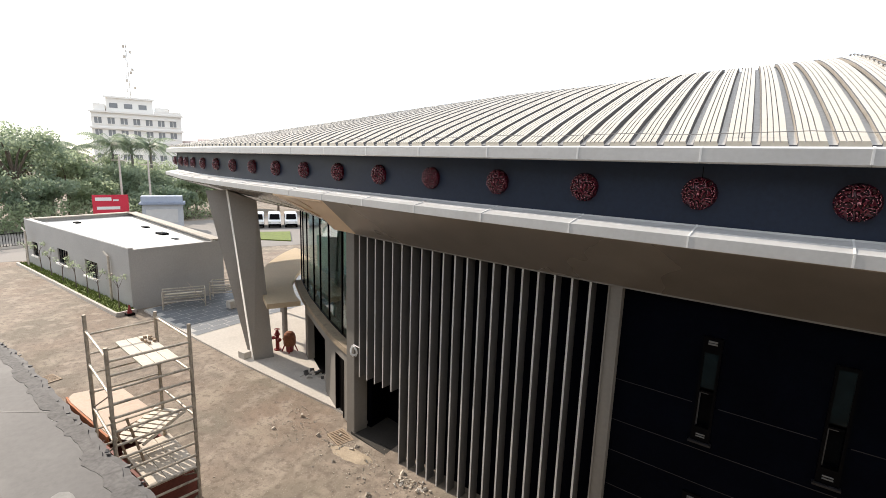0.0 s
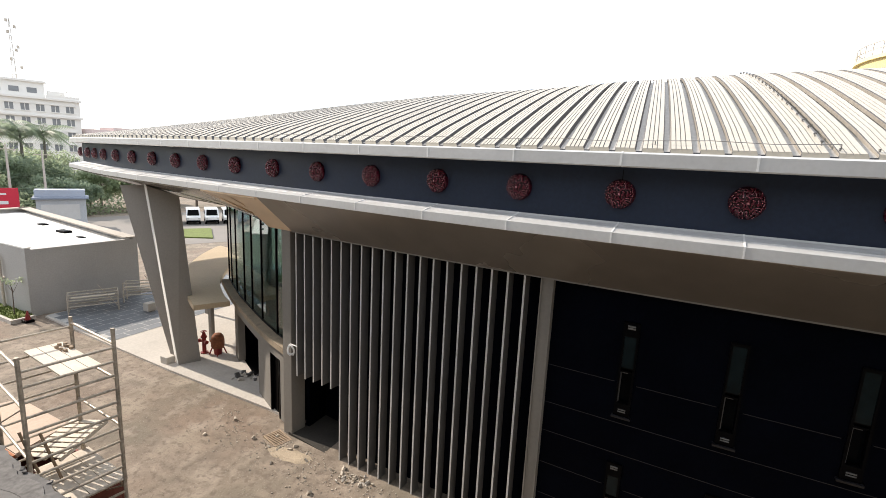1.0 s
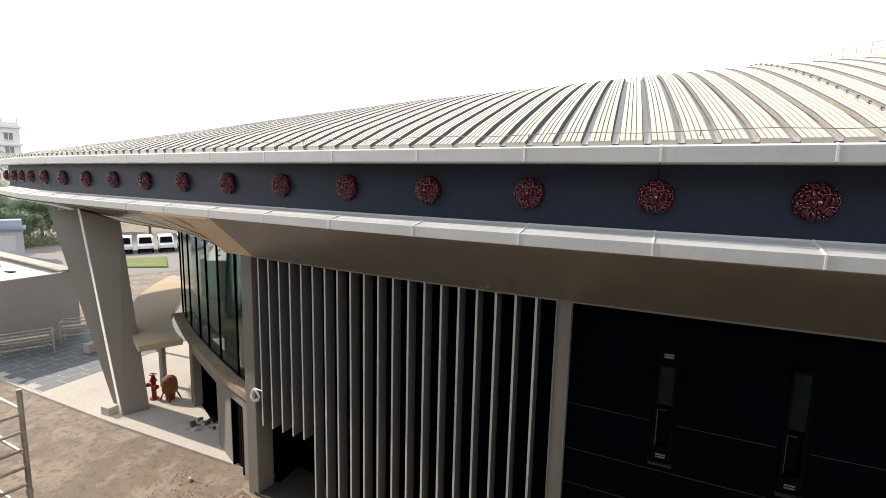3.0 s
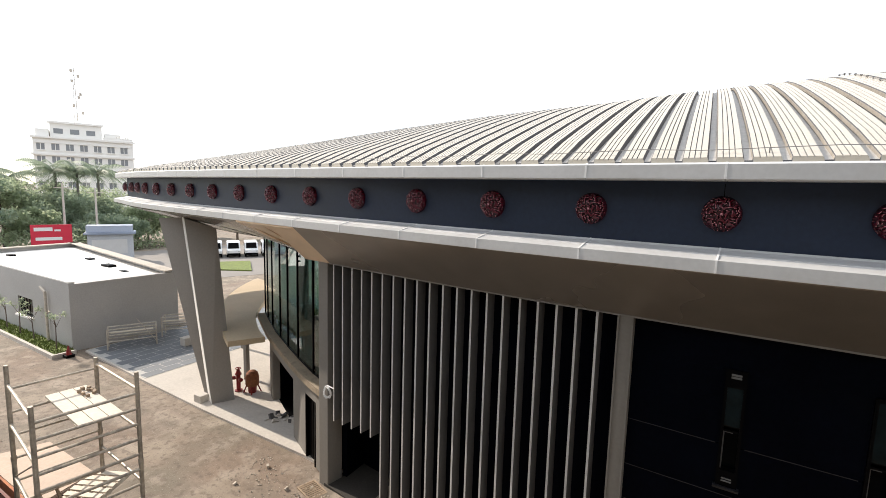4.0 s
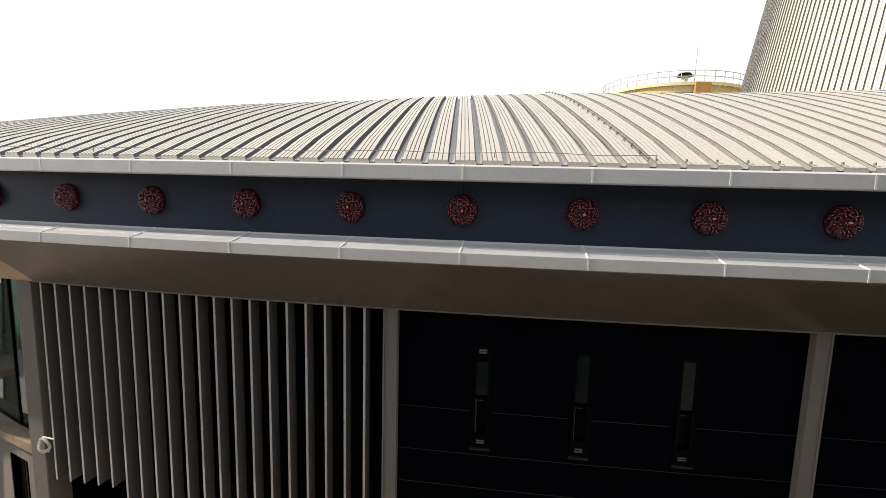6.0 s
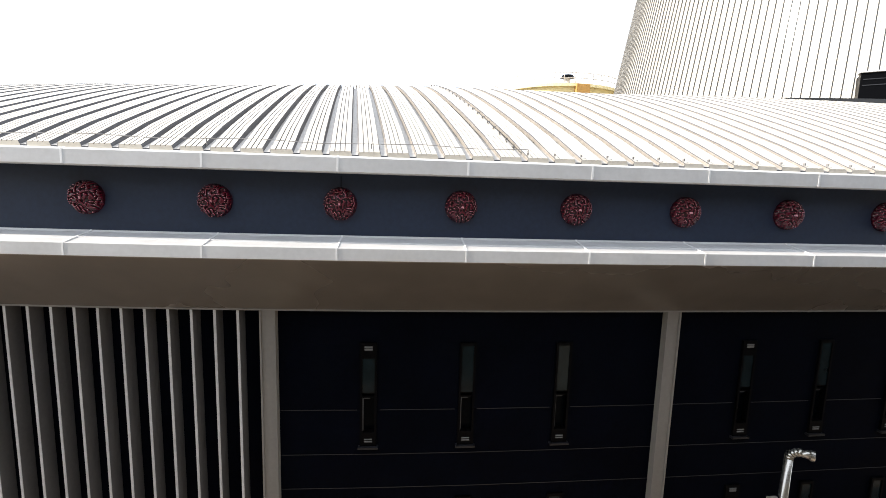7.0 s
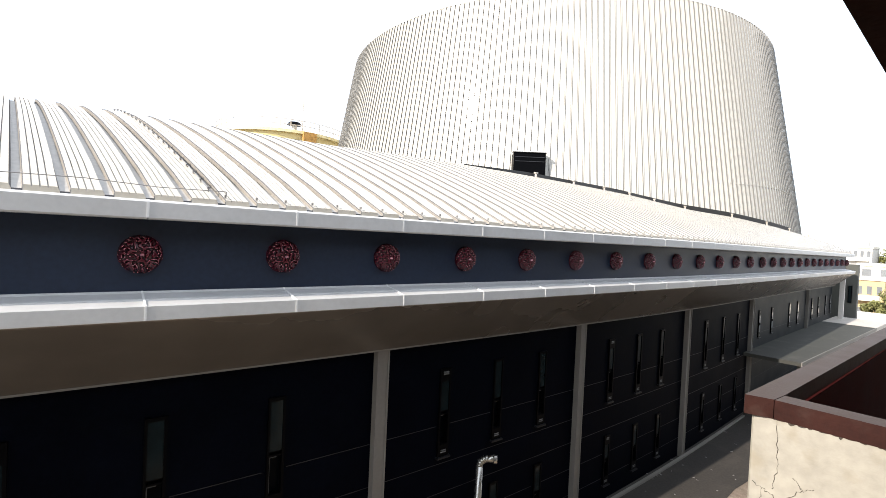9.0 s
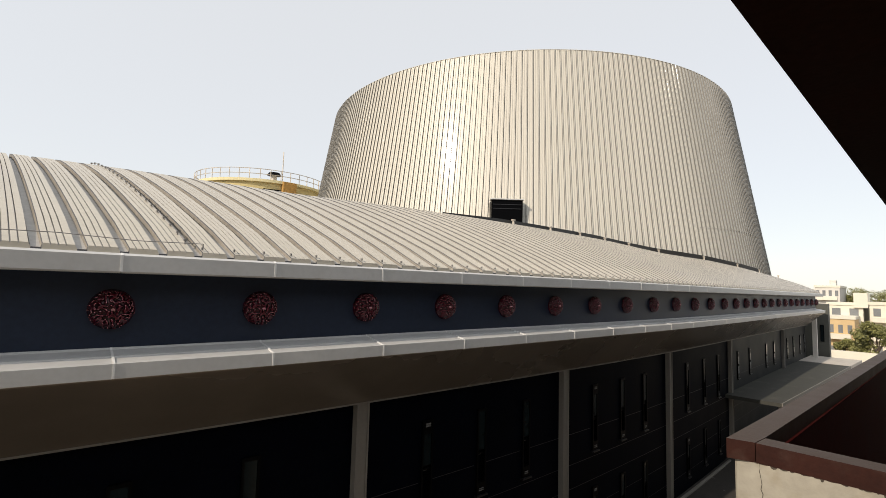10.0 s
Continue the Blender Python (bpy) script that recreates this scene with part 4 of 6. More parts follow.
rk = empty("raking_column", "", "", (-17.6, 11.9, 0))
rk.parent = hall
rk.matrix_basis = place_of(hall).inverted() @ Matrix.Translation((-17.6, 11.9, 0))
lo_ = [(-18.45, 12.19, 0.1), (-18.00, 12.0, 0.1), (-17.6, 12.78, 0.1), (-18.05, 12.93, 0.1)]
hi_ = [(-18.95, 11.62, 8.0), (-18.50, 11.43, 7.9), (-17.72, 12.25, 7.5), (-18.2, 12.5, 7.5)]
part("shaft", hexa(bmesh.new(), lo_, hi_), M_COLUMN, rk)
d = Vector((-0.004, -0.02, 0))
st_lo = [Vector(lo_[0]) + d, Vector(lo_[1]) + d, Vector(lo_[1]) + d * 0.1, Vector(lo_[0]) + d * 0.1]
st_hi = [Vector(hi_[0]) + d, Vector(hi_[1]) + d, Vector(hi_[1]) + d * 0.1, Vector(hi_[0]) + d * 0.1]
part("edge_strip", hexa(bmesh.new(), st_lo, st_hi), M_WROOF, rk, "white strip in place of the sunlit edge")
part("plinth", box(bmesh.new(), -18.85, -18.4, 11.75, 12.13, 0.1, 0.42, bevel=0.02), M_CONC, rk)
part("rear_shaft", hexa(bmesh.new(), [(-19.05, 12.4, 0.1), (-18.6, 12.6, 0.1), (-18.5, 13.1, 0.1), (-18.9, 13.0, 0.1)], [(-20.45, 11.55, 7.8), (-19.2, 12.05, 7.9), (-19.05, 12.75, 7.5), (-20.2, 12.4, 7.4)]), M_COLUMN, rk)

# porch roof slab curving along the drum, on thin posts
porch = empty("porch_slab", "sunlit tan stone porch roof curving along the glazed corner", "porch", (-20, 15, 3))
OUT = [(-16.4, 11.65), (-17.9, 12.5), (-19.4, 13.55), (-21.2, 14.75), (-23.35, 16.9), (-24.9, 18.95), (-25.9, 20.6)]
INN = [(-26.0, 21.0), (-23.4, 20.2), (-21.1, 17.5), (-18.9, 15.05), (-17.6, 14.0), (-16.4, 13.2), (-15.7, 12.85)]


def rounded(pts, n=6):
    """A smooth line through the given corners."""
    v = [Vector((*p, 0)) for p in pts]
    out = []
    for k in range(len(v) - 1):
        a, b, c, d_ = v[max(0, k - 1)], v[k], v[k + 1], v[min(len(v) - 1, k + 2)]
        for j in range(n):
            t = j / n
            q = 0.5 * (2 * b + (c - a) * t + (2 * a - 5 * b + 4 * c - d_) * t * t + (3 * b - a - 3 * c + d_) * t ** 3)
            out.append((q.x, q.y))
    return out + [pts[-1]]


part("slab", prism(bmesh.new(), rounded(OUT) + rounded(INN), 2.98, 3.2), M_TAN, porch)
for x, y in ((-19.1, 14.6), (-22.8, 17.3)):
    part("post", box(bmesh.new(), x - 0.1, x + 0.1, y - 0.1, y + 0.1, 0.1, 2.98, bevel=0.015), M_PILLAR, porch)

# pump set under the porch
valve(-18.2, 13.45, 0.1, 1.05, "red fire hydrant valve standing under the porch")
M_RUSTY = mat("rust", (0.22, 0.075, 0.03), 0.8, var=0.4, coarse=5.0, bump=0.3)
drum_ = empty("rusty_pump_pot", "rust-brown domed pump pot on a red base beside red valve", "pump", (-17.55, 13.7, 0.1))
bm = bmesh.new()
prof_ = ((0.42, 0.26), (0.50, 0.29), (0.80, 0.29), (0.98, 0.25), (1.08, 0.16), (1.11, 0.05))
for (z0, r0), (z1, r1) in zip(prof_, prof_[1:]):
    tube(bm, (-17.6, 13.7, z0), (-17.6, 13.7, z1), r0, r1, n=20)
part("pot", bm, M_RUSTY, drum_)
part("base", tube(bmesh.new(), (-17.6, 13.7, 0.1), (-17.6, 13.7, 0.42), 0.17, 0.20, n=16), M_VALVE, drum_, "red base")
for sx, sy in ((-0.16, -0.2), (0.16, -0.2), (-0.16, 0.2), (0.16, 0.2)):
    part("foot", tube(bmesh.new(), (-17.6 + sx * 1.6, 13.7 + sy * 1.3, 0.1), (-17.6 + sx, 13.7 + sy * 0.8, 0.45), 0.03, n=8), M_VALVE, drum_)
part("inlet", tube(bmesh.new(), (-18.0, 13.65, 0.66), (-17.85, 13.67, 0.66), 0.07, n=12), M_RUSTY, drum_)
rub = empty("rubble_heap", "small heap of broken plaster and debris by the doorway", "rubble", (-14.5, 12.6, 0.1))
rng = random.Random(5)
for k in range(26):
    x, y = -14.5 + rng.gauss(0, 0.4), 12.62 + rng.gauss(0, 0.12)
    sz = rng.uniform(0.05, 0.16)
    m = Matrix.Translation((x, y, 0.1 + sz * 0.3)) @ Euler((rng.random() * 3, rng.random() * 3, rng.random() * 3)).to_matrix().to_4x4()
    part("chunk", box(bmesh.new(), -sz, sz, -sz * 0.7, sz * 0.6, -sz * 0.4, sz * 0.4, m, sz * 0.12), M_CONC if k % 3 else M_SLAB, rub)

# ---------------------------------------------------------------- yard litter at the fin screen
M_STONE = mat("yard_stone", (0.46, 0.40, 0.33), 0.9, var=0.4, coarse=3.0)
lit = empty("debris_scatter", "scattered stones and pale plaster scraps along the wall foot", "debris", (-6, 9, 0.3))
bm = bmesh.new()
for k in range(900):
    s = rng.uniform(-11.0, 2.0)
    w = WALL + 0.25 + abs(rng.gauss(0, 0.8))
    x, y = fac(s, w)
    sz = rng.uniform(0.006, 0.03) * (3 if rng.random() < 0.04 else 1)
    m = Matrix.Translation((x, y, ground_z(x) + sz * 0.2)) @ Euler((rng.random() * 3, rng.random() * 3, rng.random() * 3)).to_matrix().to_4x4()
    box(bm, -sz, sz, -sz * 0.7, sz * 0.8, -sz * 0.4, sz * 0.4, m)
for k in range(420):
    x, y = rng.uniform(-30, -3), rng.uniform(4.5, 11)
    sz = rng.uniform(0.006, 0.022)
    m = Matrix.Translation((x, y, ground_z(x) + sz * 0.2)) @ Euler((rng.random() * 3, rng.random() * 3, rng.random() * 3)).to_matrix().to_4x4()
    box(bm, -sz, sz, -sz * 0.7, sz * 0.8, -sz * 0.4, sz * 0.4, m)
tagged(part("stone_scatter", bm, M_STONE, lit), kind="stuff")

bm = bmesh.new()
for k in range(45):
    x, y = rng.uniform(9, 30), rng.uniform(6.0, 9.2)
    sx = rng.uniform(0.01, 0.05) * (3 if rng.random() < 0.15 else 1)
    sy = rng.uniform(0.006, 0.03)
    m = Matrix.Translation((x, y, ground_z(x) + 0.02)) @ Matrix.Rotation(rng.random() * 3.1, 4, "Z")
    box(bm, -sx, sx, -sy, sy, 0, 0.012, m)
litter = tagged(part("lane_litter", bm, M_SLAB2), "pale scraps of litter strewn over the dark lane", "litter", kind="stuff")


def drain(x, y, rz):
    z = ground_z(x)
    ob = empty("drain_grate", "rusty slotted drain grate set in the earth", "drain", (x, y, z), group="drain grates")
    m = Matrix.Translation((x, y, z)) @ Matrix.Rotation(rz, 4, "Z")
    bm = bmesh.new()
    for a in ((-0.42, -0.36, -0.3, 0.3), (0.36, 0.42, -0.3, 0.3), (-0.36, 0.36, -0.3, -0.25), (-0.36, 0.36, 0.25, 0.3)):
        box(bm, *a, -0.03, 0.035, m)
    part("frame", bm, M_RUST2, ob)
    # dark plate right under the bars stands in for the shaded pit
    part("pit", box(bmesh.new(), -0.36, 0.36, -0.25, 0.25, -0.04, 0.012, m), M_DARK, ob)
    for k in range(8):
        part("bar", box(bmesh.new(), -0.34 + 0.09 * k, -0.29 + 0.09 * k, -0.25, 0.25, 0.012, 0.03, m), M_RUST2, ob)


M_RUST2 = mat("rusty_iron", (0.30, 0.22, 0.15), 0.8, var=0.3, coarse=5.0)
drain(-10.4, 10.05, radians(-18))
drain(-23.1, 5.9, radians(5))
# pale scraps heaped against the wall, and a sandy patch round the drain
heap = empty("scrap_heap", "heap of pale plaster scraps at the foot of the fins", "debris", (-6.85, 9.35, 0.2))
for k in range(46):
    x, y = -6.85 + rng.gauss(0, 0.28), 9.36 + rng.gauss(0, 0.11)
    sz = rng.uniform(0.02, 0.075)
    m = Matrix.Translation((x, y, ground_z(x) + sz * 0.3)) @ Euler((rng.random() * 3, rng.random() * 3, rng.random() * 3)).to_matrix().to_4x4()
    part("scrap", box(bmesh.new(), -sz, sz, -sz * 0.6, sz * 0.7, -sz * 0.3, sz * 0.3, m, sz * 0.1), (M_CONC, M_PLY, M_STONE)[k % 3], heap)
bm = bmesh.new()
ring0 = []
for k in range(24):
    a = 6.283 * k / 24
    rr = 0.75 + 0.22 * noise.noise(Vector((2.2 * math.cos(a), 2.2 * math.sin(a), 4.0)))
    ring0.append((-9.35 + 1.15 * rr * math.cos(a), 9.5 + 0.40 * rr * math.sin(a)))
low_ = [bm.verts.new((x, y, ground_z(x) + 0.001)) for x, y in ring0]
top_ = [bm.verts.new((-9.35 + (x + 9.35) * 0.6, 9.5 + (y - 9.5) * 0.6, ground_z(x) + 0.03)) for x, y in ring0]
for k in range(24):
    bm.faces.new((low_[k], low_[(k + 1) % 24], top_[(k + 1) % 24], top_[k]))
bm.faces.new(top_)
tagged(part("sand_patch", bm, mat("pale_sand", (0.36, 0.29, 0.21), 0.95, var=0.3, coarse=2.0, fine=20.0, bump=0.6)), "thin spill of pale sand on the earth yard", "sand")
# coil of cable tied to the corner pillar
coil = empty("cable_coil", "grey cable coil tied to the corner pillar", "cable", (*fac(-4.0 * S, WALL + 0.1), 3.3))
cx, cy = fac(-4.02 * S, WALL + 0.08)
bm = bmesh.new()
for k in range(40):
    a, b = k * 0.5, (k + 1) * 0.5
    r1, r2 = 0.13 + 0.03 * math.sin(k * 1.7), 0.13 + 0.03 * math.sin((k + 1) * 1.7)
    tube(bm, (cx + r1 * math.cos(a), cy - 0.03 * math.sin(k), 3.2 + r1 * math.sin(a) * 1.3), (cx + r2 * math.cos(b), cy - 0.03 * math.sin(k + 1), 3.2 + r2 * math.sin(b) * 1.3), 0.016, n=6)
tube(bm, (cx, cy, 3.4), (cx + 0.35, cy - 0.1, 3.42), 0.018, n=6)
part("coil", bm, M_JOINT, coil)

# ---------------------------------------------------------------- white flat-roofed outbuilding
annex = empty("outbuilding", "white single-storey building with a flat parapet roof", "building", (-40, 16, 0))
A, Bc, Cc, Dc = (-30.1, 12.12), (-49.2, 12.5), (-49.5, 20.9), (-29.6, 17.75)


def strip(p, q, t, z0, z1, gaps=()):
    """Upright wall from p to q, t metres thick to its left, with openings (from, to, bottom, top)."""
    out = []
    P, Q = Vector((*p, 0)), Vector((*q, 0))
    u = (Q - P).normalized()
    n = Vector((-u.y, u.x, 0)) * t
    L = (Q - P).length
    xs = sorted({0.0, L} | {g for a in gaps for g in a[:2]})
    for a, b in zip(xs, xs[1:]):
        hole = [g for g in gaps if g[0] <= a + 1e-6 and g[1] >= b - 1e-6]
        spans = [(z0, hole[0][2]), (hole[0][3], z1)] if hole else [(z0, z1)]
        for c0, c1 in spans:
            pts = [P + u * a, P + u * b, P + u * b + n, P + u * a + n]
            out.append(prism(bmesh.new(), [(v.x, v.y) for v in pts], c0, c1))
    return out


wing = [(4.8, 6.9, 1.1, 2.2), (9.9, 12.0, 1.2, 2.3), (16.4, 17.7, 1.0, 2.1)]
for bm in strip(A, Bc, -0.25, 0, 3.77, wing):
    part("wall", bm, M_GREYW, annex)
for p, q in ((Bc, Cc), (Cc, Dc), (Dc, A)):
    for bm in strip(p, q, -0.25, 0, 3.77 if p != Dc else 3.7):
        part("wall", bm, M_GREYW, annex)
ua = (Vector((*Bc, 0)) - Vector((*A, 0))).normalized()
for g in wing:
    w_ = empty("window", "", "", (0, 0, 0))
    w_.parent = annex
    w_.matrix_basis = place_of(annex).inverted()
    p, q = Vector((*A, 0)) + ua * g[0], Vector((*A, 0)) + ua * g[1]
    part("pane", prism(bmesh.new(), [(p.x, p.y + 0.15), (q.x, q.y + 0.15), (q.x, q.y + 0.17), (p.x, p.y + 0.17)], g[2], g[3]), M_PANE, w_)
    part("window_sill", box(bmesh.new(), q.x - 0.1, p.x + 0.1, p.y - 0.12, p.y + 0.1, g[2] - 0.1, g[2]), M_WROOF, w_)
    for k in range(5):
        x = q.x + (p.x - q.x) * (k + 0.5) / 5
        part("bar", box(bmesh.new(), x - 0.02, x + 0.02, p.y + 0.08, p.y + 0.12, g[2], g[3]), M_FRAME, w_)
part("roof", prism(bmesh.new(), [(-30.36, 12.4), (-48.93, 12.77), (-49.24, 20.55), (-29.87, 17.5)], 3.2, 3.46), M_WROOF, annex, "sunlit white roof deck")
for p, q, t in ((A, Bc, -0.3), (Bc, Cc, -0.6), (Cc, Dc, -0.7)):
    for bm in strip(p, q, t, 3.771, 3.84):
        part("parapet_coping", bm, M_WROOF if p == A else M_COPE, annex)
part("inner_room", prism(bmesh.new(), [(-30.5, 12.8), (-49.5, 12.9), (-49.5, 13.0), (-30.5, 12.9)], 0, 3.4), M_DARK, annex)
for x, y, z, sx, sy, h in ((-46.5, 15.2, 3.46, 0.35, 0.2, 0.12), (-36.2, 17.0, 3.46, 0.5, 0.25, 0.15), (-33.5, 16.6, 3.46, 0.3, 0.15, 0.06), (-47.9, 12.7, 3.46, 0.2, 0.2, 0.25), (-40.5, 17.8, 3.46, 0.35, 0.2, 0.1)):
    ob = tagged(part("roof_scrap", box(bmesh.new(), x - sx, x + sx, y - sy, y + sy, z, z + h, bevel=0.02), M_FRAME), "dark scrap block lying on the white roof", "scrap", group="roof scraps")
for x in (-32.7, -47.5):
    pipe = empty("downpipe", "grey rainwater downpipe on the white wall", "pipe", (x, 12.05, 0), group="downpipes")
    part("pipe", tube(bmesh.new(), (x, 12.03, 0.15), (x, 12.03, 3.0), 0.07, n=10), M_STEEL, pipe)
    part("outlet", tube(bmesh.new(), (x, 12.03, 2.98), (x - 0.5, 12.0, 3.25), 0.06, n=10), M_STEEL, pipe)
    part("bracket", box(bmesh.new(), x - 0.12, x + 0.12, 12.0, 12.2, 1.8, 1.86), M_STEEL, pipe)
# planter strip
bed = empty("planting_bed", "grass strip with a pale kerb along the white wall", "planting bed", (-40, 11.3, 0))
KB = [(-29.5, 10.95), (-49.5, 11.75), (-49.5, 11.9), (-29.65, 11.1)]
part("kerb", prism(bmesh.new(), KB, 0, 0.22), M_CONC, bed)
part("kerb", prism(bmesh.new(), [(-29.5, 10.95), (-29.5, 12.05), (-29.65, 12.05), (-29.65, 11.1)], 0, 0.22), M_CONC, bed)
part("soil", prism(bmesh.new(), [(-29.67, 11.12), (-49.5, 11.92), (-49.5, 12.48), (-29.67, 12.1)], 0, 0.16), M_GRASS, bed)
bm = bmesh.new()
for k in range(2600):
    x = rng.uniform(-49.3, -29.75)
    y0 = 11.15 + 0.8 * (-29.6 - x) / 19.9
    y = rng.uniform(y0, 12.08 + 0.35 * (-29.6 - x) / 19.9)
    h, a = rng.uniform(0.06, 0.2), rng.random() * 6.28
    v = [bm.verts.new((x + 0.03 * math.cos(a), y + 0.03 * math.sin(a), 0.15)), bm.verts.new((x - 0.03 * math.cos(a), y - 0.03 * math.sin(a), 0.15)), bm.verts.new((x + rng.gauss(0, 0.06), y + rng.gauss(0, 0.06), 0.15 + h))]
    bm.faces.new(v)
tagged(part("grass", bm, M_GRASS, bed), kind="stuff")


def leaves(bm, c, spread, n, size, r):
    """Leaf blades scattered in a lumpy cloud."""
    for _ in range(n):
        v = Vector((r.gauss(0, 1), r.gauss(0, 1), r.gauss(0, 1)))
        v = v.normalized() * (r.random() ** 0.45)
        p = Vector(c) + Vector((v.x * spread[0], v.y * spread[1], v.z * spread[2]))
        q = Euler((r.uniform(-1.2, 1.2), r.uniform(-1.2, 1.2), r.random() * 6.28)).to_matrix()
        s_ = size * r.uniform(0.6, 1.4)
        vs = [bm.verts.new(p + q @ Vector(o)) for o in ((-s_, 0, 0), (0, -0.45 * s_, 0.08 * s_), (s_, 0, 0), (0, 0.45 * s_, 0.08 * s_))]
        bm.faces.new(vs)


def sapling(x, y, h, lean, seed):
    r = random.Random(seed)
    ob = empty("sapling", "thin young street tree with sparse green leaves", "tree", (x, y, 0.15), group="saplings along the wall")
    bm = bmesh.new()
    top = Vector((x + lean, y, 0.15 + h * 0.75))
    tube(bm, (x, y, 0.1), top, 0.035, 0.02, n=7)
    tips = []
    for k in range(4):
        a = r.random() * 6.28
        t = top + Vector((0.35 * math.cos(a), 0.35 * math.sin(a), h * r.uniform(0.12, 0.3)))
        tube(bm, top - Vector((0, 0, 0.1 * k)), t, 0.015, 0.006, n=5)
        tips.append(t)
    part("trunk", bm, M_BARK, ob)
    bm = bmesh.new()
    for t in tips:
        leaves(bm, t, (0.22, 0.22, 0.2), 26, 0.07, r)
    part("crown", bm, M_LEAF, ob)


for k, (x, h, lean) in enumerate(((-30.7, 1.9, 0.1), (-33.6, 1.7, -0.15), (-35.6, 2.0, 0.1), (-37.6, 1.8, -0.05), (-40.2, 1.6, 0.12), (-42.6, 1.9, 0.0), (-44.8, 2.2, -0.1), (-48.4, 1.8, 0.1))):
    sapling(x, 11.62 + 0.55 * (-30.7 - x) / 17.7, h, lean, 20 + k)


def trestle(x0, y0, x1, y1, h, seed, label):
    """Welded steel trestle frames."""
    r = random.Random(seed)
    ob = empty("steel_trestle", label, "trestle", ((x0 + x1) / 2, (y0 + y1) / 2, 0.13), group="steel trestles")
    n = Vector((-(y1 - y0), x1 - x0, 0)).normalized() * 0.35
    P, Q = Vector((x0, y0, 0.13)), Vector((x1, y1, 0.13))
    for p in (P + n, P - n, Q + n, Q - n):
        part("leg", tube(bmesh.new(), p, p + Vector((0, 0, h)), 0.04, n=6), M_STEEL, ob)
    for z in (0.45, 0.8, h - 0.03):
        for o in (n, -n):
            part("rail", tube(bmesh.new(), P + o + Vector((0, 0, z)), Q + o + Vector((0, 0, z)), 0.036, n=6), M_STEEL, ob)
    for p in (P, Q):
        part("crossbar", tube(bmesh.new(), p + n + Vector((0, 0, h - 0.05)), p - n + Vector((0, 0, h - 0.05)), 0.025, n=6), M_STEEL, ob)
    part("brace", tube(bmesh.new(), Q - n + Vector((0, 0, 0.2)), P + (Q - P) * 0.6 - n * 1.3 + Vector((0, 0, h + 0.5)), 0.022, n=6), M_STEEL, ob)
    part("board", box(bmesh.new(), -1.0, 1.0, -0.12, 0.12, 0, 0.04, Matrix.Translation((P + Q) / 2 + Vector((0, 0, 0.84))) @ Matrix.Rotation(math.atan2(y1 - y0, x1 - x0), 4, "Z")), M_PLY, ob)


trestle(-28.7, 13.2, -27.6, 15.2, 1.15, 3, "grey welded steel trestle with boards by the wall")
trestle(-28.6, 16.2, -27.2, 17.6, 1.2, 4, "leaning grey steel trestle frame on the paving")
tagged(part("concrete_block", box(bmesh.new(), -26.0, -25.55, 15.6, 16.1, 0.135, 0.6, bevel=0.02), M_CONC), "square grey concrete block on the paving", "block")
cone_ = empty("traffic_cone", "small faded red cone against the building corner", "cone", (-29.2, 12.1, 0.1))
part("cone", tube(bmesh.new(), (-29.3, 11.6, 0.14), (-29.3, 11.6, 0.62), 0.14, 0.03, n=12), M_VALVE, cone_)
part("base", box(bmesh.new(), -29.5, -29.1, 11.4, 11.8, 0.0, 0.14, bevel=0.01), M_FRAME, cone_)

# ---------------------------------------------------------------- camera side: terrace building
own = empty("terrace_building", "cream plastered building with maroon coping and deep eaves", "building", (0, -6, 0))
part("wall", prism(bmesh.new(), [(-30, -2.4), (30, -2.4), (30, -9), (-30, -9)], 0, 14), M_CREAM, own)
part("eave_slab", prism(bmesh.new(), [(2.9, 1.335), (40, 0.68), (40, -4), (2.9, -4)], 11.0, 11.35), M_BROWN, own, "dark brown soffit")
TW = ground_z(9) - 0.1
for pts in ([(7.03, 2.40), (24, 1.87), (24, 1.69), (7.2, 2.2)], [(7.031, 2.385), (7.2, 2.19), (7.19, -2.35), (7.02, -2.35)]):
    part("terrace_wall", prism(bmesh.new(), pts, TW, 7.47), M_CREAM, own, "cracked cream plaster")
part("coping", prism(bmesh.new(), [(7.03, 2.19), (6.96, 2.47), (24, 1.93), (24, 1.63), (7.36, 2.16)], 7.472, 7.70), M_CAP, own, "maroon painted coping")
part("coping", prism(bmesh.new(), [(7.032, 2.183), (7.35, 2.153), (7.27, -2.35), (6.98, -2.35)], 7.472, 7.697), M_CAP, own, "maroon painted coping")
part("terrace_lining", prism(bmesh.new(), [(7.25, 2.185), (24, 1.685), (24, 1.63), (7.25, 2.13)], 3.0, 7.471), M_INNER, own, "dark maroon painted inside")
part("terrace_lining", prism(bmesh.new(), [(7.205, 2.13), (7.26, 2.13), (7.25, -2.35), (7.195, -2.35)], 3.0, 7.471), M_INNER, own, "dark maroon painted inside")
part("terrace_floor", prism(bmesh.new(), [(7.25, 2.1), (24, 1.6), (24, -2.35), (7.25, -2.35)], 2.9, 3.05), M_INNER, own)


# branching plaster cracks and peeled paint under the coping
def face_x(y):
    return 7.031 - 0.0023 * (2.385 - y)


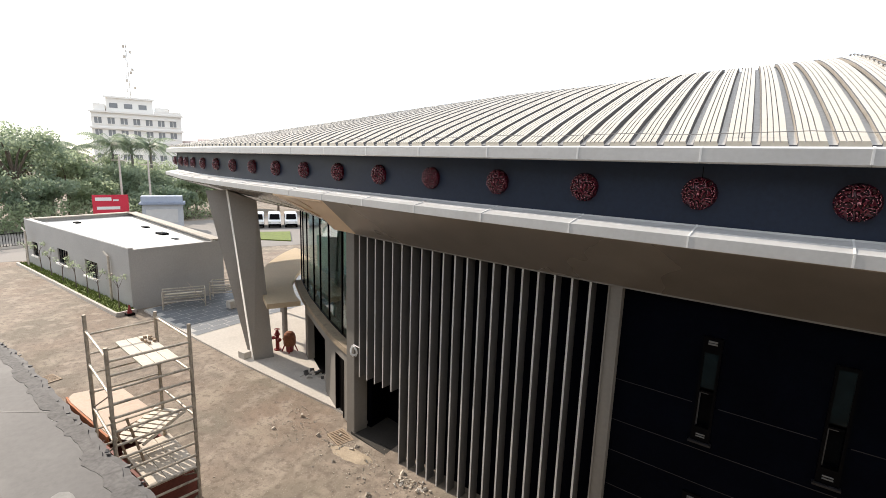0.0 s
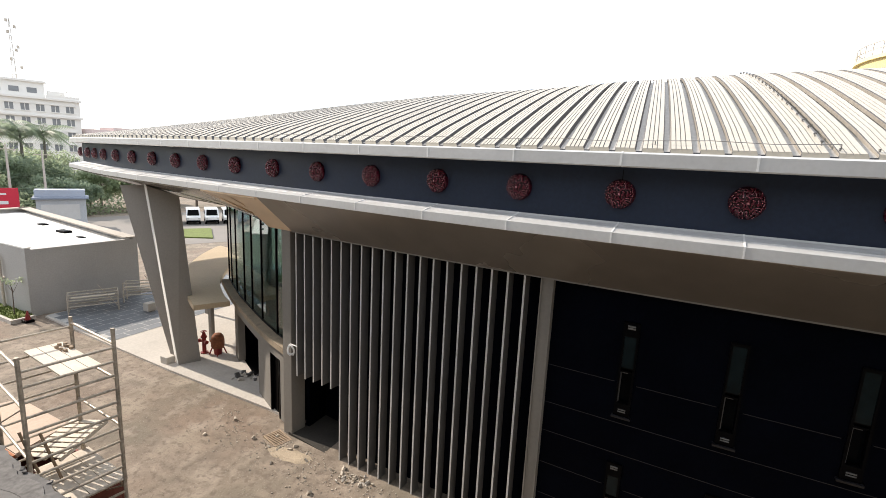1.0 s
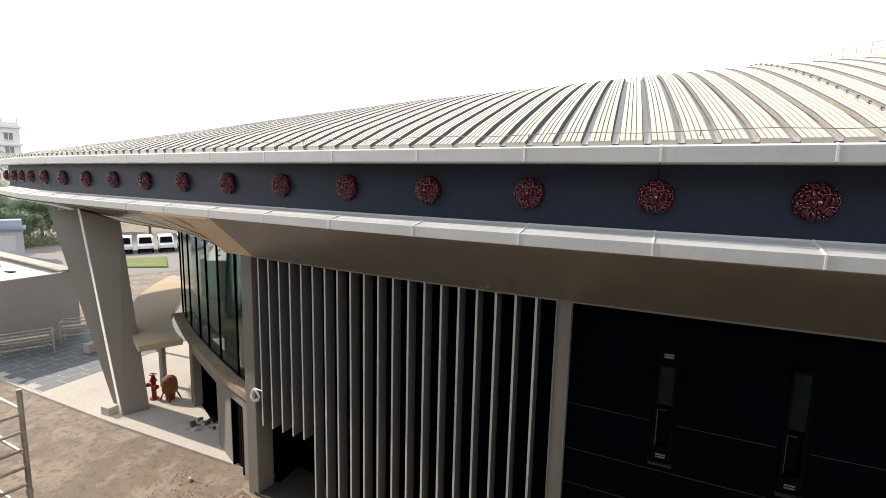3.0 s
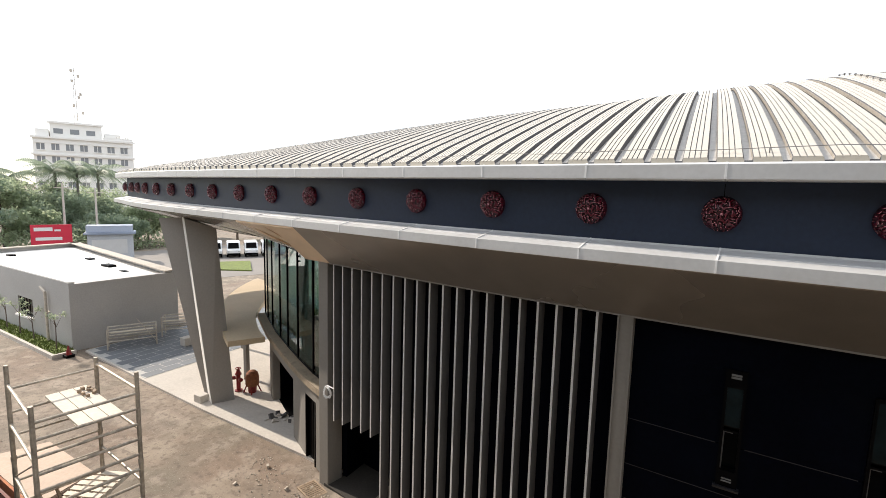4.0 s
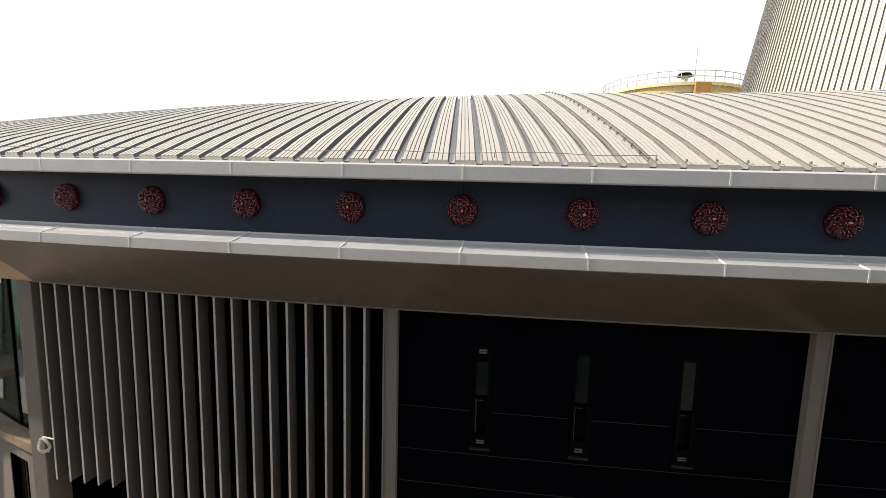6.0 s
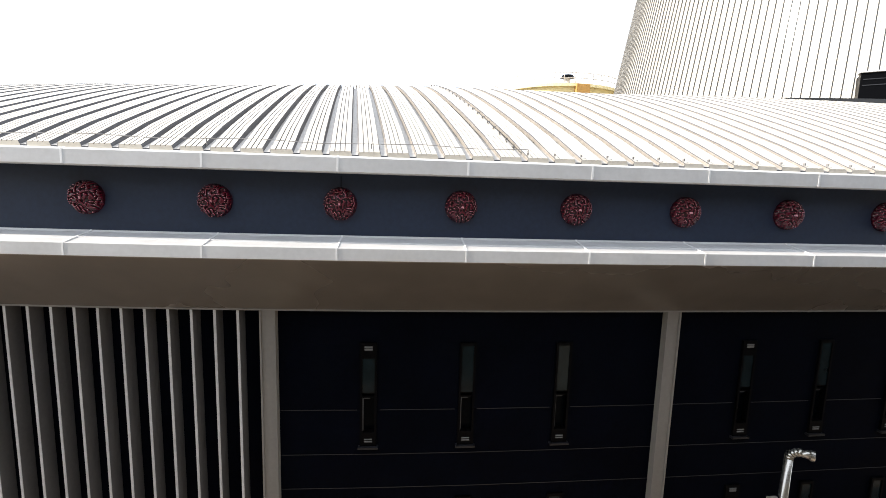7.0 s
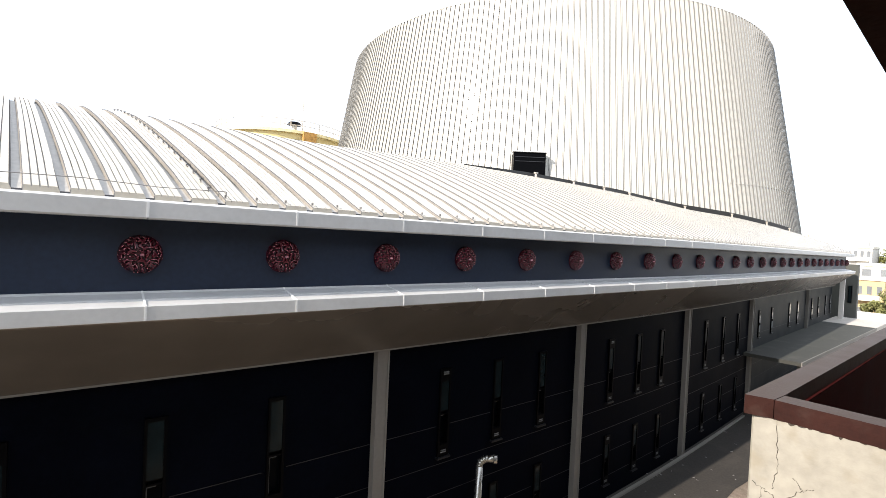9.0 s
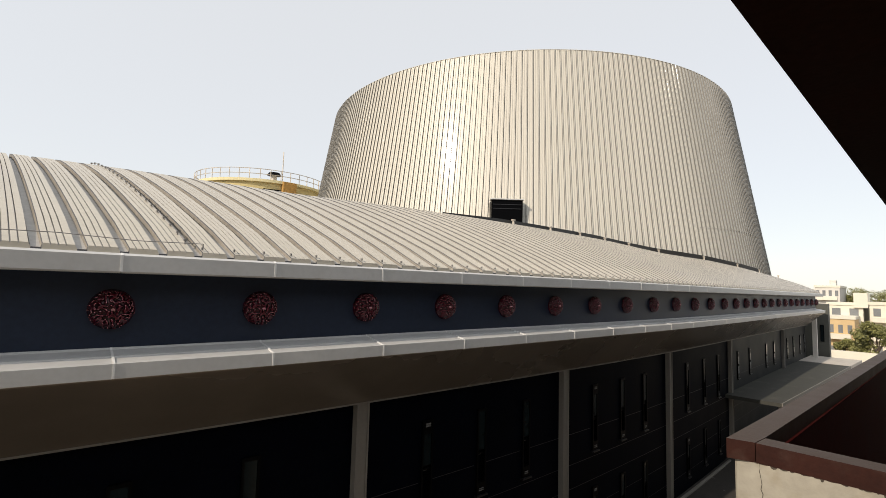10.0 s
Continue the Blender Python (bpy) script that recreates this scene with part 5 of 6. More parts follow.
M_CRACK = mat("crack_dirt", (0.06, 0.048, 0.036), 0.95, var=0.3, coarse=8.0)
CRACKS = [[(2.15, 7.47), (2.13, 7.24), (2.12, 7.01), (2.14, 6.78), (2.16, 6.65)],
          [(2.36, 6.67), (2.26, 6.61), (2.20, 6.60), (2.14, 6.56), (2.02, 6.52), (1.90, 6.47), (1.75, 6.42), (1.5, 6.2)],
          [(2.27, 6.63), (2.28, 6.49), (2.30, 6.36), (2.33, 6.21), (2.31, 6.0)],
          [(2.02, 6.60), (1.89, 6.73), (1.77, 6.81)], [(1.97, 6.86), (1.90, 6.79), (1.86, 6.75)]]
for line in CRACKS:
    bm = bmesh.new()
    for (y, z), (y2, z2) in zip(line, line[1:]):
        n = 5
        py_, pz_ = y, z
        for k in range(1, n + 1):
            qy = y + (y2 - y) * k / n + (rng.uniform(-0.018, 0.018) if k < n else 0)
            qz = z + (z2 - z) * k / n + (rng.uniform(-0.018, 0.018) if k < n else 0)
            tube(bm, (face_x(py_) - 0.001, py_, pz_), (face_x(qy) - 0.001, qy, qz), rng.uniform(0.0012, 0.0045), n=5)
            py_, pz_ = qy, qz
    part("crack", bm, M_CRACK, own)
for k in range(46):
    y = 2.25 - 3.2 * (k + rng.random()) / 46
    h = rng.uniform(0.003, 0.014) if rng.random() < 0.8 else rng.uniform(0.015, 0.04)
    l = rng.uniform(0.02, 0.09)
    bm = bmesh.new()
    v = [bm.verts.new((face_x(yy) - 0.0035, yy, zz)) for yy, zz in ((y, 7.471), (y - l, 7.471), (y - l * 0.8, 7.471 - h * 0.6), (y - l * 0.45, 7.471 - h), (y - l * 0.15, 7.471 - h * 0.7))]
    v2 = [bm.verts.new((q.co.x + 0.01, q.co.y, q.co.z)) for q in v]
    bm.faces.new(v)
    bm.faces.new(v2[::-1])
    for a in range(5):
        bm.faces.new((v[a], v2[a], v2[(a + 1) % 5], v[(a + 1) % 5]))
    part("peeled_patch", bm, M_CRACK, own)

# weathered lower roof slab with a broken edge
bm = bmesh.new()
edge = []
x = -34.0
while x < -6.9:
    base = 3.65 if x < -16.5 else 3.65 - 0.068 * (x + 16.5)
    edge.append((x, base + 0.10 * noise.noise(Vector((x * 1.7, 0, 0))) + 0.05 * noise.noise(Vector((x * 6, 3, 0)))))
    x += 0.14
top = [bm.verts.new((ex_, ey_, 3.478 + 0.03 * noise.noise(Vector((ex_ * 3, 0, 5))))) for ex_, ey_ in edge]
low = [bm.verts.new((ex_, ey_ - 0.04 - 0.05 * abs(noise.noise(Vector((ex_ * 5, 9, 0)))), 3.3)) for ex_, ey_ in edge]
ins = [bm.verts.new((ex_, ey_ - 0.22 - 0.08 * noise.noise(Vector((ex_ * 2.3, 4, 1))), 3.5)) for ex_, ey_ in edge]
bk = [bm.verts.new((ex_, -2.38, 3.5)) for ex_, _ in edge]
bl = [bm.verts.new((ex_, -2.38, 3.3)) for ex_, _ in edge]
for k in range(len(edge) - 1):
    for a, b in ((top, low), (ins, top), (bk, ins), (low, bl)):
        bm.faces.new((a[k], a[k + 1], b[k + 1], b[k]))
slab = tagged(part("lower_roof", bm, M_SLAB), "weathered grey concrete roof slab with a broken edge", "roof", kind="structure")
for pts in ([(-20.0, -2.27), (-12.05, 3.24), (-12.02, 3.22), (-19.96, -2.3)],):
    part("slab_joint", prism(bmesh.new(), pts, 3.49, 3.506), M_DARK, slab)
# patches of thin mortar skin
for k in range(6):
    cx, cy, rad = rng.uniform(-20, -8), rng.uniform(0.5, 3.1), rng.uniform(0.1, 0.4)
    n = 11
    pts = [(cx + rad * (1 + 0.35 * rng.uniform(-1, 1)) * math.cos(6.283 * j / n), cy + 0.6 * rad * (1 + 0.35 * rng.uniform(-1, 1)) * math.sin(6.283 * j / n)) for j in range(n)]
    part("mortar_patch", prism(bmesh.new(), pts, 3.49, 3.503 + 0.0005 * k), M_SLAB2, slab)
# thin skin of screed peeling back along the broken edge
bm = bmesh.new()
skin = []
for ex_, ey_ in edge[60:]:
    back = 0.42 + 0.22 * noise.noise(Vector((ex_ * 0.9, 2.0, 7.0))) + 0.10 * noise.noise(Vector((ex_ * 3.5, 5.0, 1.0)))
    lift = 3.512 + 0.012 * noise.noise(Vector((ex_ * 2.0, 8.0, 3.0)))
    lip = 0.12 + 0.05 * noise.noise(Vector((ex_ * 4.0, 1.0, 9.0)))
    skin.append([bm.verts.new(v) for v in ((ex_, ey_ - lip, 3.49), (ex_, ey_ - lip - 0.01, lift), (ex_, ey_ - back, lift), (ex_, ey_ - back - 0.012, 3.49))])
for a, b in zip(skin, skin[1:]):
    for j in range(3):
        bm.faces.new((a[j], b[j], b[j + 1], a[j + 1]))
part("peeling_skin", bm, M_SKIN, slab, "rough peeling cement skin")

# broken lumps along the slab edge
for k in range(40):
    i_ = rng.randrange(40, len(edge) - 1)
    ex_, ey_ = edge[i_]
    sz = rng.uniform(0.012, 0.04)
    m = Matrix.Translation((ex_, ey_ - rng.uniform(-0.02, 0.10), 3.5 - sz * 0.15)) @ Euler((rng.uniform(-0.4, 0.4), rng.uniform(-0.4, 0.4), rng.random() * 3)).to_matrix().to_4x4()
    part("broken_lump", box(bmesh.new(), -sz * 1.4, sz * 1.2, -sz * 0.8, sz, -sz * 0.4, sz * 0.4, m, sz * 0.15), M_SLAB, slab)

# ---------------------------------------------------------------- scaffold tower
scaf = empty("scaffold_tower", "steel scaffold tower with board platforms beside the roof slab", "scaffold", (-11.6, 4.5, 0))
L_, B_, F_, A_ = Vector((-12.7, 3.94, 0)), Vector((-12.5, 5.44, 0)), Vector((-10.69, 3.6, 0)), Vector((-10.45, 5.24, 0))
Z = Vector((0, 0, 1))
for p, h in ((L_, 5.5), (B_, 5.25), (F_, 5.28), (A_, 5.42)):
    part("standard", tube(bmesh.new(), p, p + Z * h, 0.042, n=10), M_SCAF, scaf, smooth=False)
    part("base_plate", box(bmesh.new(), p.x - 0.08, p.x + 0.08, p.y - 0.08, p.y + 0.08, 0, 0.02), M_SCAF, scaf)
    for z in (1.7, 3.5):
        part("collar", tube(bmesh.new(), p + Z * (z - 0.06), p + Z * (z + 0.06), 0.05, n=10), M_SCAF, scaf)
# ladder ends: rungs between L-F and B-A; ledgers between L-B and F-A
for z in np.arange(0.35, 5.15, 0.33):
    for p, q in ((F_, A_),):
        part("rung", tube(bmesh.new(), p + Z * float(z), q + Z * float(z), 0.032, n=8), M_SCAF, scaf)
for z in np.arange(0.5, 5.3, 0.5):
    part("rung", tube(bmesh.new(), L_ + Z * float(z), B_ + Z * float(z), 0.028, n=8), M_SCAF, scaf)
for z in (1.5, 3.1, 4.25, 5.1):
    for p, q in ((L_, F_), (B_, A_)):
        part("ledger", tube(bmesh.new(), p + Z * z, q + Z * (z - 0.04), 0.032, n=8), M_SCAF, scaf)
for p, q, z0, z1 in ((L_, F_, 1.6, 3.0), (L_, F_, 3.1, 4.2), (B_, A_, 0.3, 1.5)):
    part("brace", tube(bmesh.new(), p + Z * z0, q + Z * z1, 0.018, n=8), M_SCAF, scaf)


def deck(c0, c1, z, w, name):
    u = (c1 - c0).normalized()
    m = Matrix.Translation((c0 + c1) / 2 + Z * z) @ Matrix.Rotation(math.atan2(u.y, u.x), 4, "Z")
    l = (c1 - c0).length / 2
    ob = empty("platform_board", name, "board", (c0 + c1) / 2 + Z * z, group="scaffold boards")
    n = 3
    for k in range(n):
        y0 = -w / 2 + w * k / n
        part("plank", box(bmesh.new(), -l, l, y0 + 0.006, y0 + w / n - 0.006, 0, 0.045, m, 0.006), M_PLY, ob)
    for s_ in (-l * 0.8, l * 0.8):
        part("batten", box(bmesh.new(), s_ - 0.04, s_ + 0.04, -w / 2, w / 2, -0.04, -0.002, m), M_PLY, ob)
    return m


m = deck(B_ * 0.62 + L_ * 0.38, A_ * 0.62 + F_ * 0.38, 4.62, 0.75, "pale timber platform boards on the upper scaffold lift")
for k in range(9):
    p = B_ * 0.75 + L_ * 0.25 + Vector((0.25 + 0.06 * k, 0.12 * math.sin(k * 2.2), 4.70))
    tagged(part("coupler", box(bmesh.new(), p.x - 0.04, p.x + 0.04, p.y - 0.03, p.y + 0.03, p.z - 0.035, p.z + 0.03, bevel=0.008), M_RUST2), "rusty scaffold coupler on the platform", "coupler", group="scaffold couplers")
deck(B_ * 0.7 + L_ * 0.3, A_ * 0.7 + F_ * 0.3, 1.62, 1.15, "pale timber platform boards on the lower scaffold lift")
ladder = empty("wooden_pallet", "grey slatted wooden pallet leaning inside the scaffold", "pallet", (-12.2, 5.0, 2.2))
pm = Matrix.Translation((-12.15, 4.95, 2.35)) @ Euler((0.25, -0.2, 0.15)).to_matrix().to_4x4()
for k in range(8):
    part("slat", box(bmesh.new(), -0.62, 0.62, -0.6 + 0.155 * k, -0.49 + 0.155 * k, 0, 0.025, pm), M_PLY, ladder)
for x0 in (-0.6, 0.0, 0.54):
    part("runner", box(bmesh.new(), x0, x0 + 0.07, -0.62, 0.62, -0.07, -0.003, pm), M_PLY, ladder)
for x0 in (-0.35, 0.35):
    part("strut", tube(bmesh.new(), pm @ Vector((x0, -0.7, -0.8)), pm @ Vector((x0, -0.55, 0.7)), 0.03, n=6), M_RUST2, ladder)

# red steel skip roofed with a tan board
skip = empty("steel_skip", "oxide-red steel skip under the scaffold with a tan lid", "skip", (-14, 5, 0))
sk = [(-17.9, 4.75), (-17.6, 6.0), (-11.4, 5.75), (-11.5, 4.5)]
part("side", prism(bmesh.new(), [sk[0], (-17.9, 4.82), (-11.5, 4.57), sk[3]], 0.15, 1.05), M_RUST, skip)
part("side", prism(bmesh.new(), [sk[1], (-17.6, 5.93), (-11.4, 5.68), sk[2]], 0.15, 1.05), M_RUST, skip)
part("end", prism(bmesh.new(), [(-17.9, 4.83), (-17.6, 5.92), (-17.53, 5.92), (-17.83, 4.83)], 0.15, 1.05), M_RUST, skip)
part("end", prism(bmesh.new(), [(-11.5, 4.58), (-11.4, 5.67), (-11.47, 5.67), (-11.57, 4.58)], 0.15, 1.05), M_RUST, skip)
part("floor", prism(bmesh.new(), [(-17.8, 4.83), (-17.5, 5.92), (-11.5, 5.67), (-11.57, 4.58)], 0.05, 0.149), M_RUST, skip)
bm = bmesh.new()
lid = [(-17.6, 4.93), (-18.1, 5.02), (-18.28, 5.2), (-18.15, 5.45), (-17.8, 6.4), (-14.9, 6.3), (-14.5, 4.82)]
prism(bm, lid, 1.056, 1.19)
bmesh.ops.bevel(bm, geom=[e for e in bm.edges], offset=0.03, segments=2, affect="EDGES")
part("lid", bm, mat("tan_board", (0.50, 0.375, 0.285), 0.75, var=0.12, coarse=1.2, stain=0.25, scol=(0.4, 0.25, 0.15)), skip, "warm tan lid board")
part("lid_edge", prism(bmesh.new(), [(-18.12, 4.955), (-17.62, 4.87), (-14.48, 4.75), (-14.48, 4.81), (-17.6, 4.925), (-18.1, 5.01)], 0.75, 1.195), mat("orange_rust", (0.38, 0.13, 0.05), 0.8, var=0.3, coarse=3.0), skip, "orange rusty edge")

# ---------------------------------------------------------------- distance beyond the yard
tagged(part("road", prism(bmesh.new(), [(-54, 6), (-74, 2), (-62, 60), (-30, 62), (-38, 40)], -0.05, 0.015), M_ASPH2), "pale dusty asphalt road beyond the yard", "road", kind="structure")
verge = tagged(part("verge", prism(bmesh.new(), [(-47.4, 31.9), (-43.2, 34.3), (-48.8, 38.6), (-51.5, 35.0)], -0.05, 0.15), M_GRASS), "kerbed green grass verge by the road", "grass", kind="structure")


def fence(p, q, h, n, label):
    P, Q = Vector((*p, 0)), Vector((*q, 0))
    ob = empty("railing_fence", label, "fence", (P + Q) / 2)
    for k in range(n + 1):
        c = P + (Q - P) * k / n
        if k % 10 == 0:
            part("post", box(bmesh.new(), c.x - 0.07, c.x + 0.07, c.y - 0.07, c.y + 0.07, 0, h + 0.1), M_FRAME, ob)
        else:
            part("bar", box(bmesh.new(), c.x - 0.02, c.x + 0.02, c.y - 0.02, c.y + 0.02, 0.25, h), M_FRAME, ob)
    for z in (0.25, h - 0.06):
        part("rail", tube(bmesh.new(), P + Vector((0, 0, z)), Q + Vector((0, 0, z)), 0.04, n=6), M_FRAME, ob)
    part("kerb", prism(bmesh.new(), [(P.x - 0.15, P.y), (P.x + 0.15, P.y), (Q.x + 0.15, Q.y), (Q.x - 0.15, Q.y)], 0, 0.24), M_CONC, ob)


fence((-57.5, 4), (-58.5, 17), 1.5, 60, "black metal railing fence along the yard")


def tree(x, y, h, rad, seed, label, n=900, leaf=None, size=0.30):
    r = random.Random(seed)
    ob = empty("tree", label, "tree", (x, y, 0), group="roadside trees")
    bm = bmesh.new()
    fork = Vector((x + r.uniform(-0.3, 0.3), y, h * 0.38))
    tube(bm, (x, y, -0.1), fork, 0.03 * h, 0.02 * h, n=9)
    tips = []
    for k in range(7):
        a = 6.28 * k / 7 + r.random()
        t = fork + Vector((rad * 0.6 * math.cos(a), rad * 0.6 * math.sin(a), h * r.uniform(0.12, 0.42)))
        mid = (fork + t) / 2 + Vector((0, 0, 0.06 * h))
        tube(bm, fork, mid, 0.013 * h, 0.009 * h, n=6)
        tube(bm, mid, t, 0.009 * h, 0.003 * h, n=5)
        tips.append(t)
    part("trunk", bm, M_BARK, ob)
    bm = bmesh.new()
    for t in tips + [Vector((x, y, h * 0.8))] + [Vector((x + r.uniform(-1, 1) * rad * 0.8, y + r.uniform(-1, 1) * rad * 0.8, h * r.uniform(0.3, 0.85))) for _ in range(9)]:
        sp = rad * r.uniform(0.28, 0.5)
        leaves(bm, t, (sp, sp, sp * 0.75), n // 17, size, r)
    part("crown", bm, leaf or (M_LEAF if seed % 3 else M_LEAF2), ob)


def palm(x, y, h, seed):
    r = random.Random(seed)
    ob = empty("palm_tree", "tall palm tree with drooping feathery fronds", "palm", (x, y, 0), group="roadside palms")
    bm = bmesh.new()
    pts = [Vector((x + 0.4 * math.sin(k * 0.4), y, h * k / 6)) for k in range(7)]
    for k in range(6):
        tube(bm, pts[k], pts[k + 1], 0.26 - 0.02 * k, 0.24 - 0.02 * k, n=9)
    part("trunk", bm, M_BARK2, ob)
    top = pts[-1]
    for k in range(26):
        a = 6.28 * k / 26 + r.uniform(-0.2, 0.2)
        up_ = r.uniform(0.0, 2.3)
        ln_ = r.uniform(3.3, 4.6)
        bm = bmesh.new()
        d = Vector((math.cos(a), math.sin(a), 0))
        side = Vector((-d.y, d.x, 0))
        prev = top
        for j in range(1, 21):
            u = j / 20
            c = top + d * ln_ * u + Vector((0, 0, up_ * ln_ * 0.5 * u - ln_ * 0.85 * u * u))
            tube(bm, prev, c, 0.035 * (1.1 - u), n=4)
            for sg in (-1, 1):
                l = 1.25 * math.sin(math.pi * min(0.97, u * 0.9 + 0.08))
                tip = c + side * sg * l * 0.8 + d * 0.25 + Vector((0, 0, -0.7 * l))
                v = [bm.verts.new(c - d * 0.06), bm.verts.new(c + d * 0.07), bm.verts.new(tip)]
                bm.faces.new(v)
            prev = c
        part("frond", bm, M_PALM, ob)


ti = 0
for x, y, h, rd in ((-82, 12, 16, 5.5), (-80, 20, 14.5, 5.5), (-81, 26, 10.2, 4.5), (-79, 31, 8.5, 4), (-86, 17, 14, 5), (-87, 24, 11.5, 5), (-84, 33, 9.5, 4.5), (-80, 37, 7.5, 3.5), (-75, 41, 6.8, 3.5), (-78, 14, 9, 4.5), (-74, 20, 6.5, 3.6), (-75, 27, 6.5, 3.5), (-77, 6, 12, 5), (-85, 6, 13, 5), (-74, 45, 6.0, 3.2), (-80, 50, 7.5, 4), (-70, 53, 7, 3.6), (-88, 40, 9, 4.6), (-73, 33, 5.5, 3.0), (-72, 37, 4.6, 2.6), (-66, 58, 6.5, 3.5), (-84, 0, 12, 5), (-80, -6, 12, 5)):
    ti += 1
    tree(x, y, h, rd, ti, "broad leafy roadside tree with dense dull green crown", 6000, None, 0.22)
for k, (x, y, h) in enumerate(((-83.4, 32.8, 10.6), (-82.4, 35.1, 11.0), (-81.4, 37.4, 10.7), (-85.2, 27.8, 9.2), (-84.5, 25.0, 9.6))):
    palm(x, y, h, 60 + k)
tagged(part("hedge", (lambda b: (leaves(b, (-70, 21, 0.9), (2.6, 27, 2.6), 9000, 0.22, random.Random(9)), b)[1])(bmesh.new()), M_LEAF2), "low ragged hedge along the road", "hedge", kind="stuff")

# red shop board on posts: lettering as plain bars
sign = empty("shop_sign", "red roadside shop board with pale lettering bars", "sign", (-64, 24, 0))
sm = Matrix.Translation((-64.3, 24.7, 0)) @ Matrix.Rotation(radians(68), 4, "Z")
part("board", box(bmesh.new(), -1.8, 1.8, -0.08, 0.08, 2.1, 4.35, sm, 0.02), mat("sign_red", (0.55, 0.02, 0.05), 0.4, var=0.1), sign)
for x0, x1, z0, z1 in ((-1.5, 0.1, 3.65, 4.05), (0.25, 0.8, 3.6, 3.8), (-1.4, 0.9, 2.6, 2.95)):
    part("lettering_bar", box(bmesh.new(), x0, x1, -0.1, -0.085, z0, z1, sm), M_JOINT, sign)
for x0 in (-1.5, 1.4):
    part("post", box(bmesh.new(), x0, x0 + 0.12, -0.06, 0.06, 0, 2.1, sm), M_STEEL, sign)
shed = empty("roadside_kiosk", "grey metal kiosk with a blue-grey sheet roof", "kiosk", (-62, 29, 0))
sm = Matrix.Translation((-62, 29.6, 0)) @ Matrix.Rotation(radians(62), 4, "Z")
part("wall", box(bmesh.new(), -2.2, 2.2, -1.2, 1.2, 0, 3.2, sm), mat("kiosk_grey", (0.42, 0.44, 0.47), 0.6), shed)
part("roof", box(bmesh.new(), -2.5, 2.5, -1.6, 1.5, 3.2, 3.42, sm, 0.03), mat("kiosk_roof", (0.22, 0.26, 0.33), 0.5), shed)
part("upper_box", box(bmesh.new(), -2.3, 2.2, -1.0, 1.2, 3.42, 4.2, sm, 0.03), mat("kiosk_top", (0.34, 0.38, 0.46), 0.5), shed)
part("shutter", box(bmesh.new(), -1.8, 1.6, -1.24, -1.2, 0.9, 2.6, sm), M_TRIM, shed)
for k, (x, y, h) in enumerate(((-68, 27.5, 9), (-67, 30.5, 8.5))):
    pl = empty("utility_pole", "pale concrete utility pole with a cross arm", "pole", (x, y, 0), group="utility poles")
    part("pole", tube(bmesh.new(), (x, y, 0), (x, y, h), 0.16, 0.1, n=10), M_CONC, pl)
    part("cross_arm", box(bmesh.new(), x - 0.06, x + 0.06, y - 0.9, y + 0.9, h - 0.6, h - 0.5), M_STEEL, pl)


def prism_glass(m):
    """Sloping windscreen sheet."""
    bm = bmesh.new()
    vs = [bm.verts.new(m @ Vector(v)) for v in ((1.52, -0.66, 1.14), (1.52, 0.66, 1.14), (0.98, 0.6, 1.80), (0.98, -0.6, 1.80), (1.56, -0.66, 1.16), (1.56, 0.66, 1.16), (1.02, 0.6, 1.82), (1.02, -0.6, 1.82))]
    for q in ((0, 1, 2, 3), (4, 7, 6, 5), (0, 4, 5, 1), (1, 5, 6, 2), (2, 6, 7, 3), (3, 7, 4, 0)):
        bm.faces.new([vs[i] for i in q])
    return bm


def car(x, y, rz, col, label):
    m = Matrix.Translation((x, y, 0.02)) @ Matrix.Rotation(rz, 4, "Z")
    ob = empty("parked_van", label, "vehicle", (x, y, 0), group="parked vehicles")
    bm = bmesh.new()
    prof = [(-2.0, 0.35), (2.0, 0.35), (2.05, 0.95), (1.5, 1.1), (0.9, 1.85), (-1.85, 1.9), (-2.05, 1.1)]
    a = [bm.verts.new(m @ Vector((px_, -0.8, pz))) for px_, pz in prof]
    b = [bm.verts.new(m @ Vector((px_, 0.8, pz))) for px_, pz in prof]
    bm.faces.new(a)
    bm.faces.new(b[::-1])
    for k in range(len(prof)):
        bm.faces.new((a[k], a[(k + 1) % len(prof)], b[(k + 1) % len(prof)], b[k]))
    bmesh.ops.bevel(bm, geom=list(bm.edges), offset=0.06, segments=2, affect="EDGES")
    part("body", bm, col, ob)
    for sy in (-0.815, 0.80):
        part("side_glass", box(bmesh.new(), -1.6, 0.8, sy, sy + 0.015, 1.15, 1.7, m), M_FRAME, ob)
    part("windscreen", prism_glass(m), M_FRAME, ob)
    for sy in (-0.72, 0.5):
        part("headlight", box(bmesh.new(), 2.03, 2.07, sy, sy + 0.22, 0.72, 0.88, m), M_TRIM, ob)
    part("bumper", box(bmesh.new(), 2.0, 2.12, -0.78, 0.78, 0.36, 0.58, m, 0.03), M_FRAME, ob)
    for wx in (-1.3, 1.3):
        for wy in (-0.82, 0.62):
            wh = part("wheel", tube(bmesh.new(), m @ Vector((wx, wy, 0.32)), m @ Vector((wx, wy + 0.2, 0.32)), 0.32, n=16), M_FRAME, ob)


M_CARW = mat("white_car_paint", (0.75, 0.76, 0.76), 0.25, var=0.04, bump=0)
M_CARG = mat("green_car_paint", (0.05, 0.35, 0.24), 0.3, var=0.05, bump=0)
for k in range(6):
    car(-57.2 + 1.25 * k, 37.2 + 1.75 * k, radians(-36), M_CARG if k == 0 else M_CARW, "parked green and white van by the road" if k == 0 else "parked white van by the roadside verge")

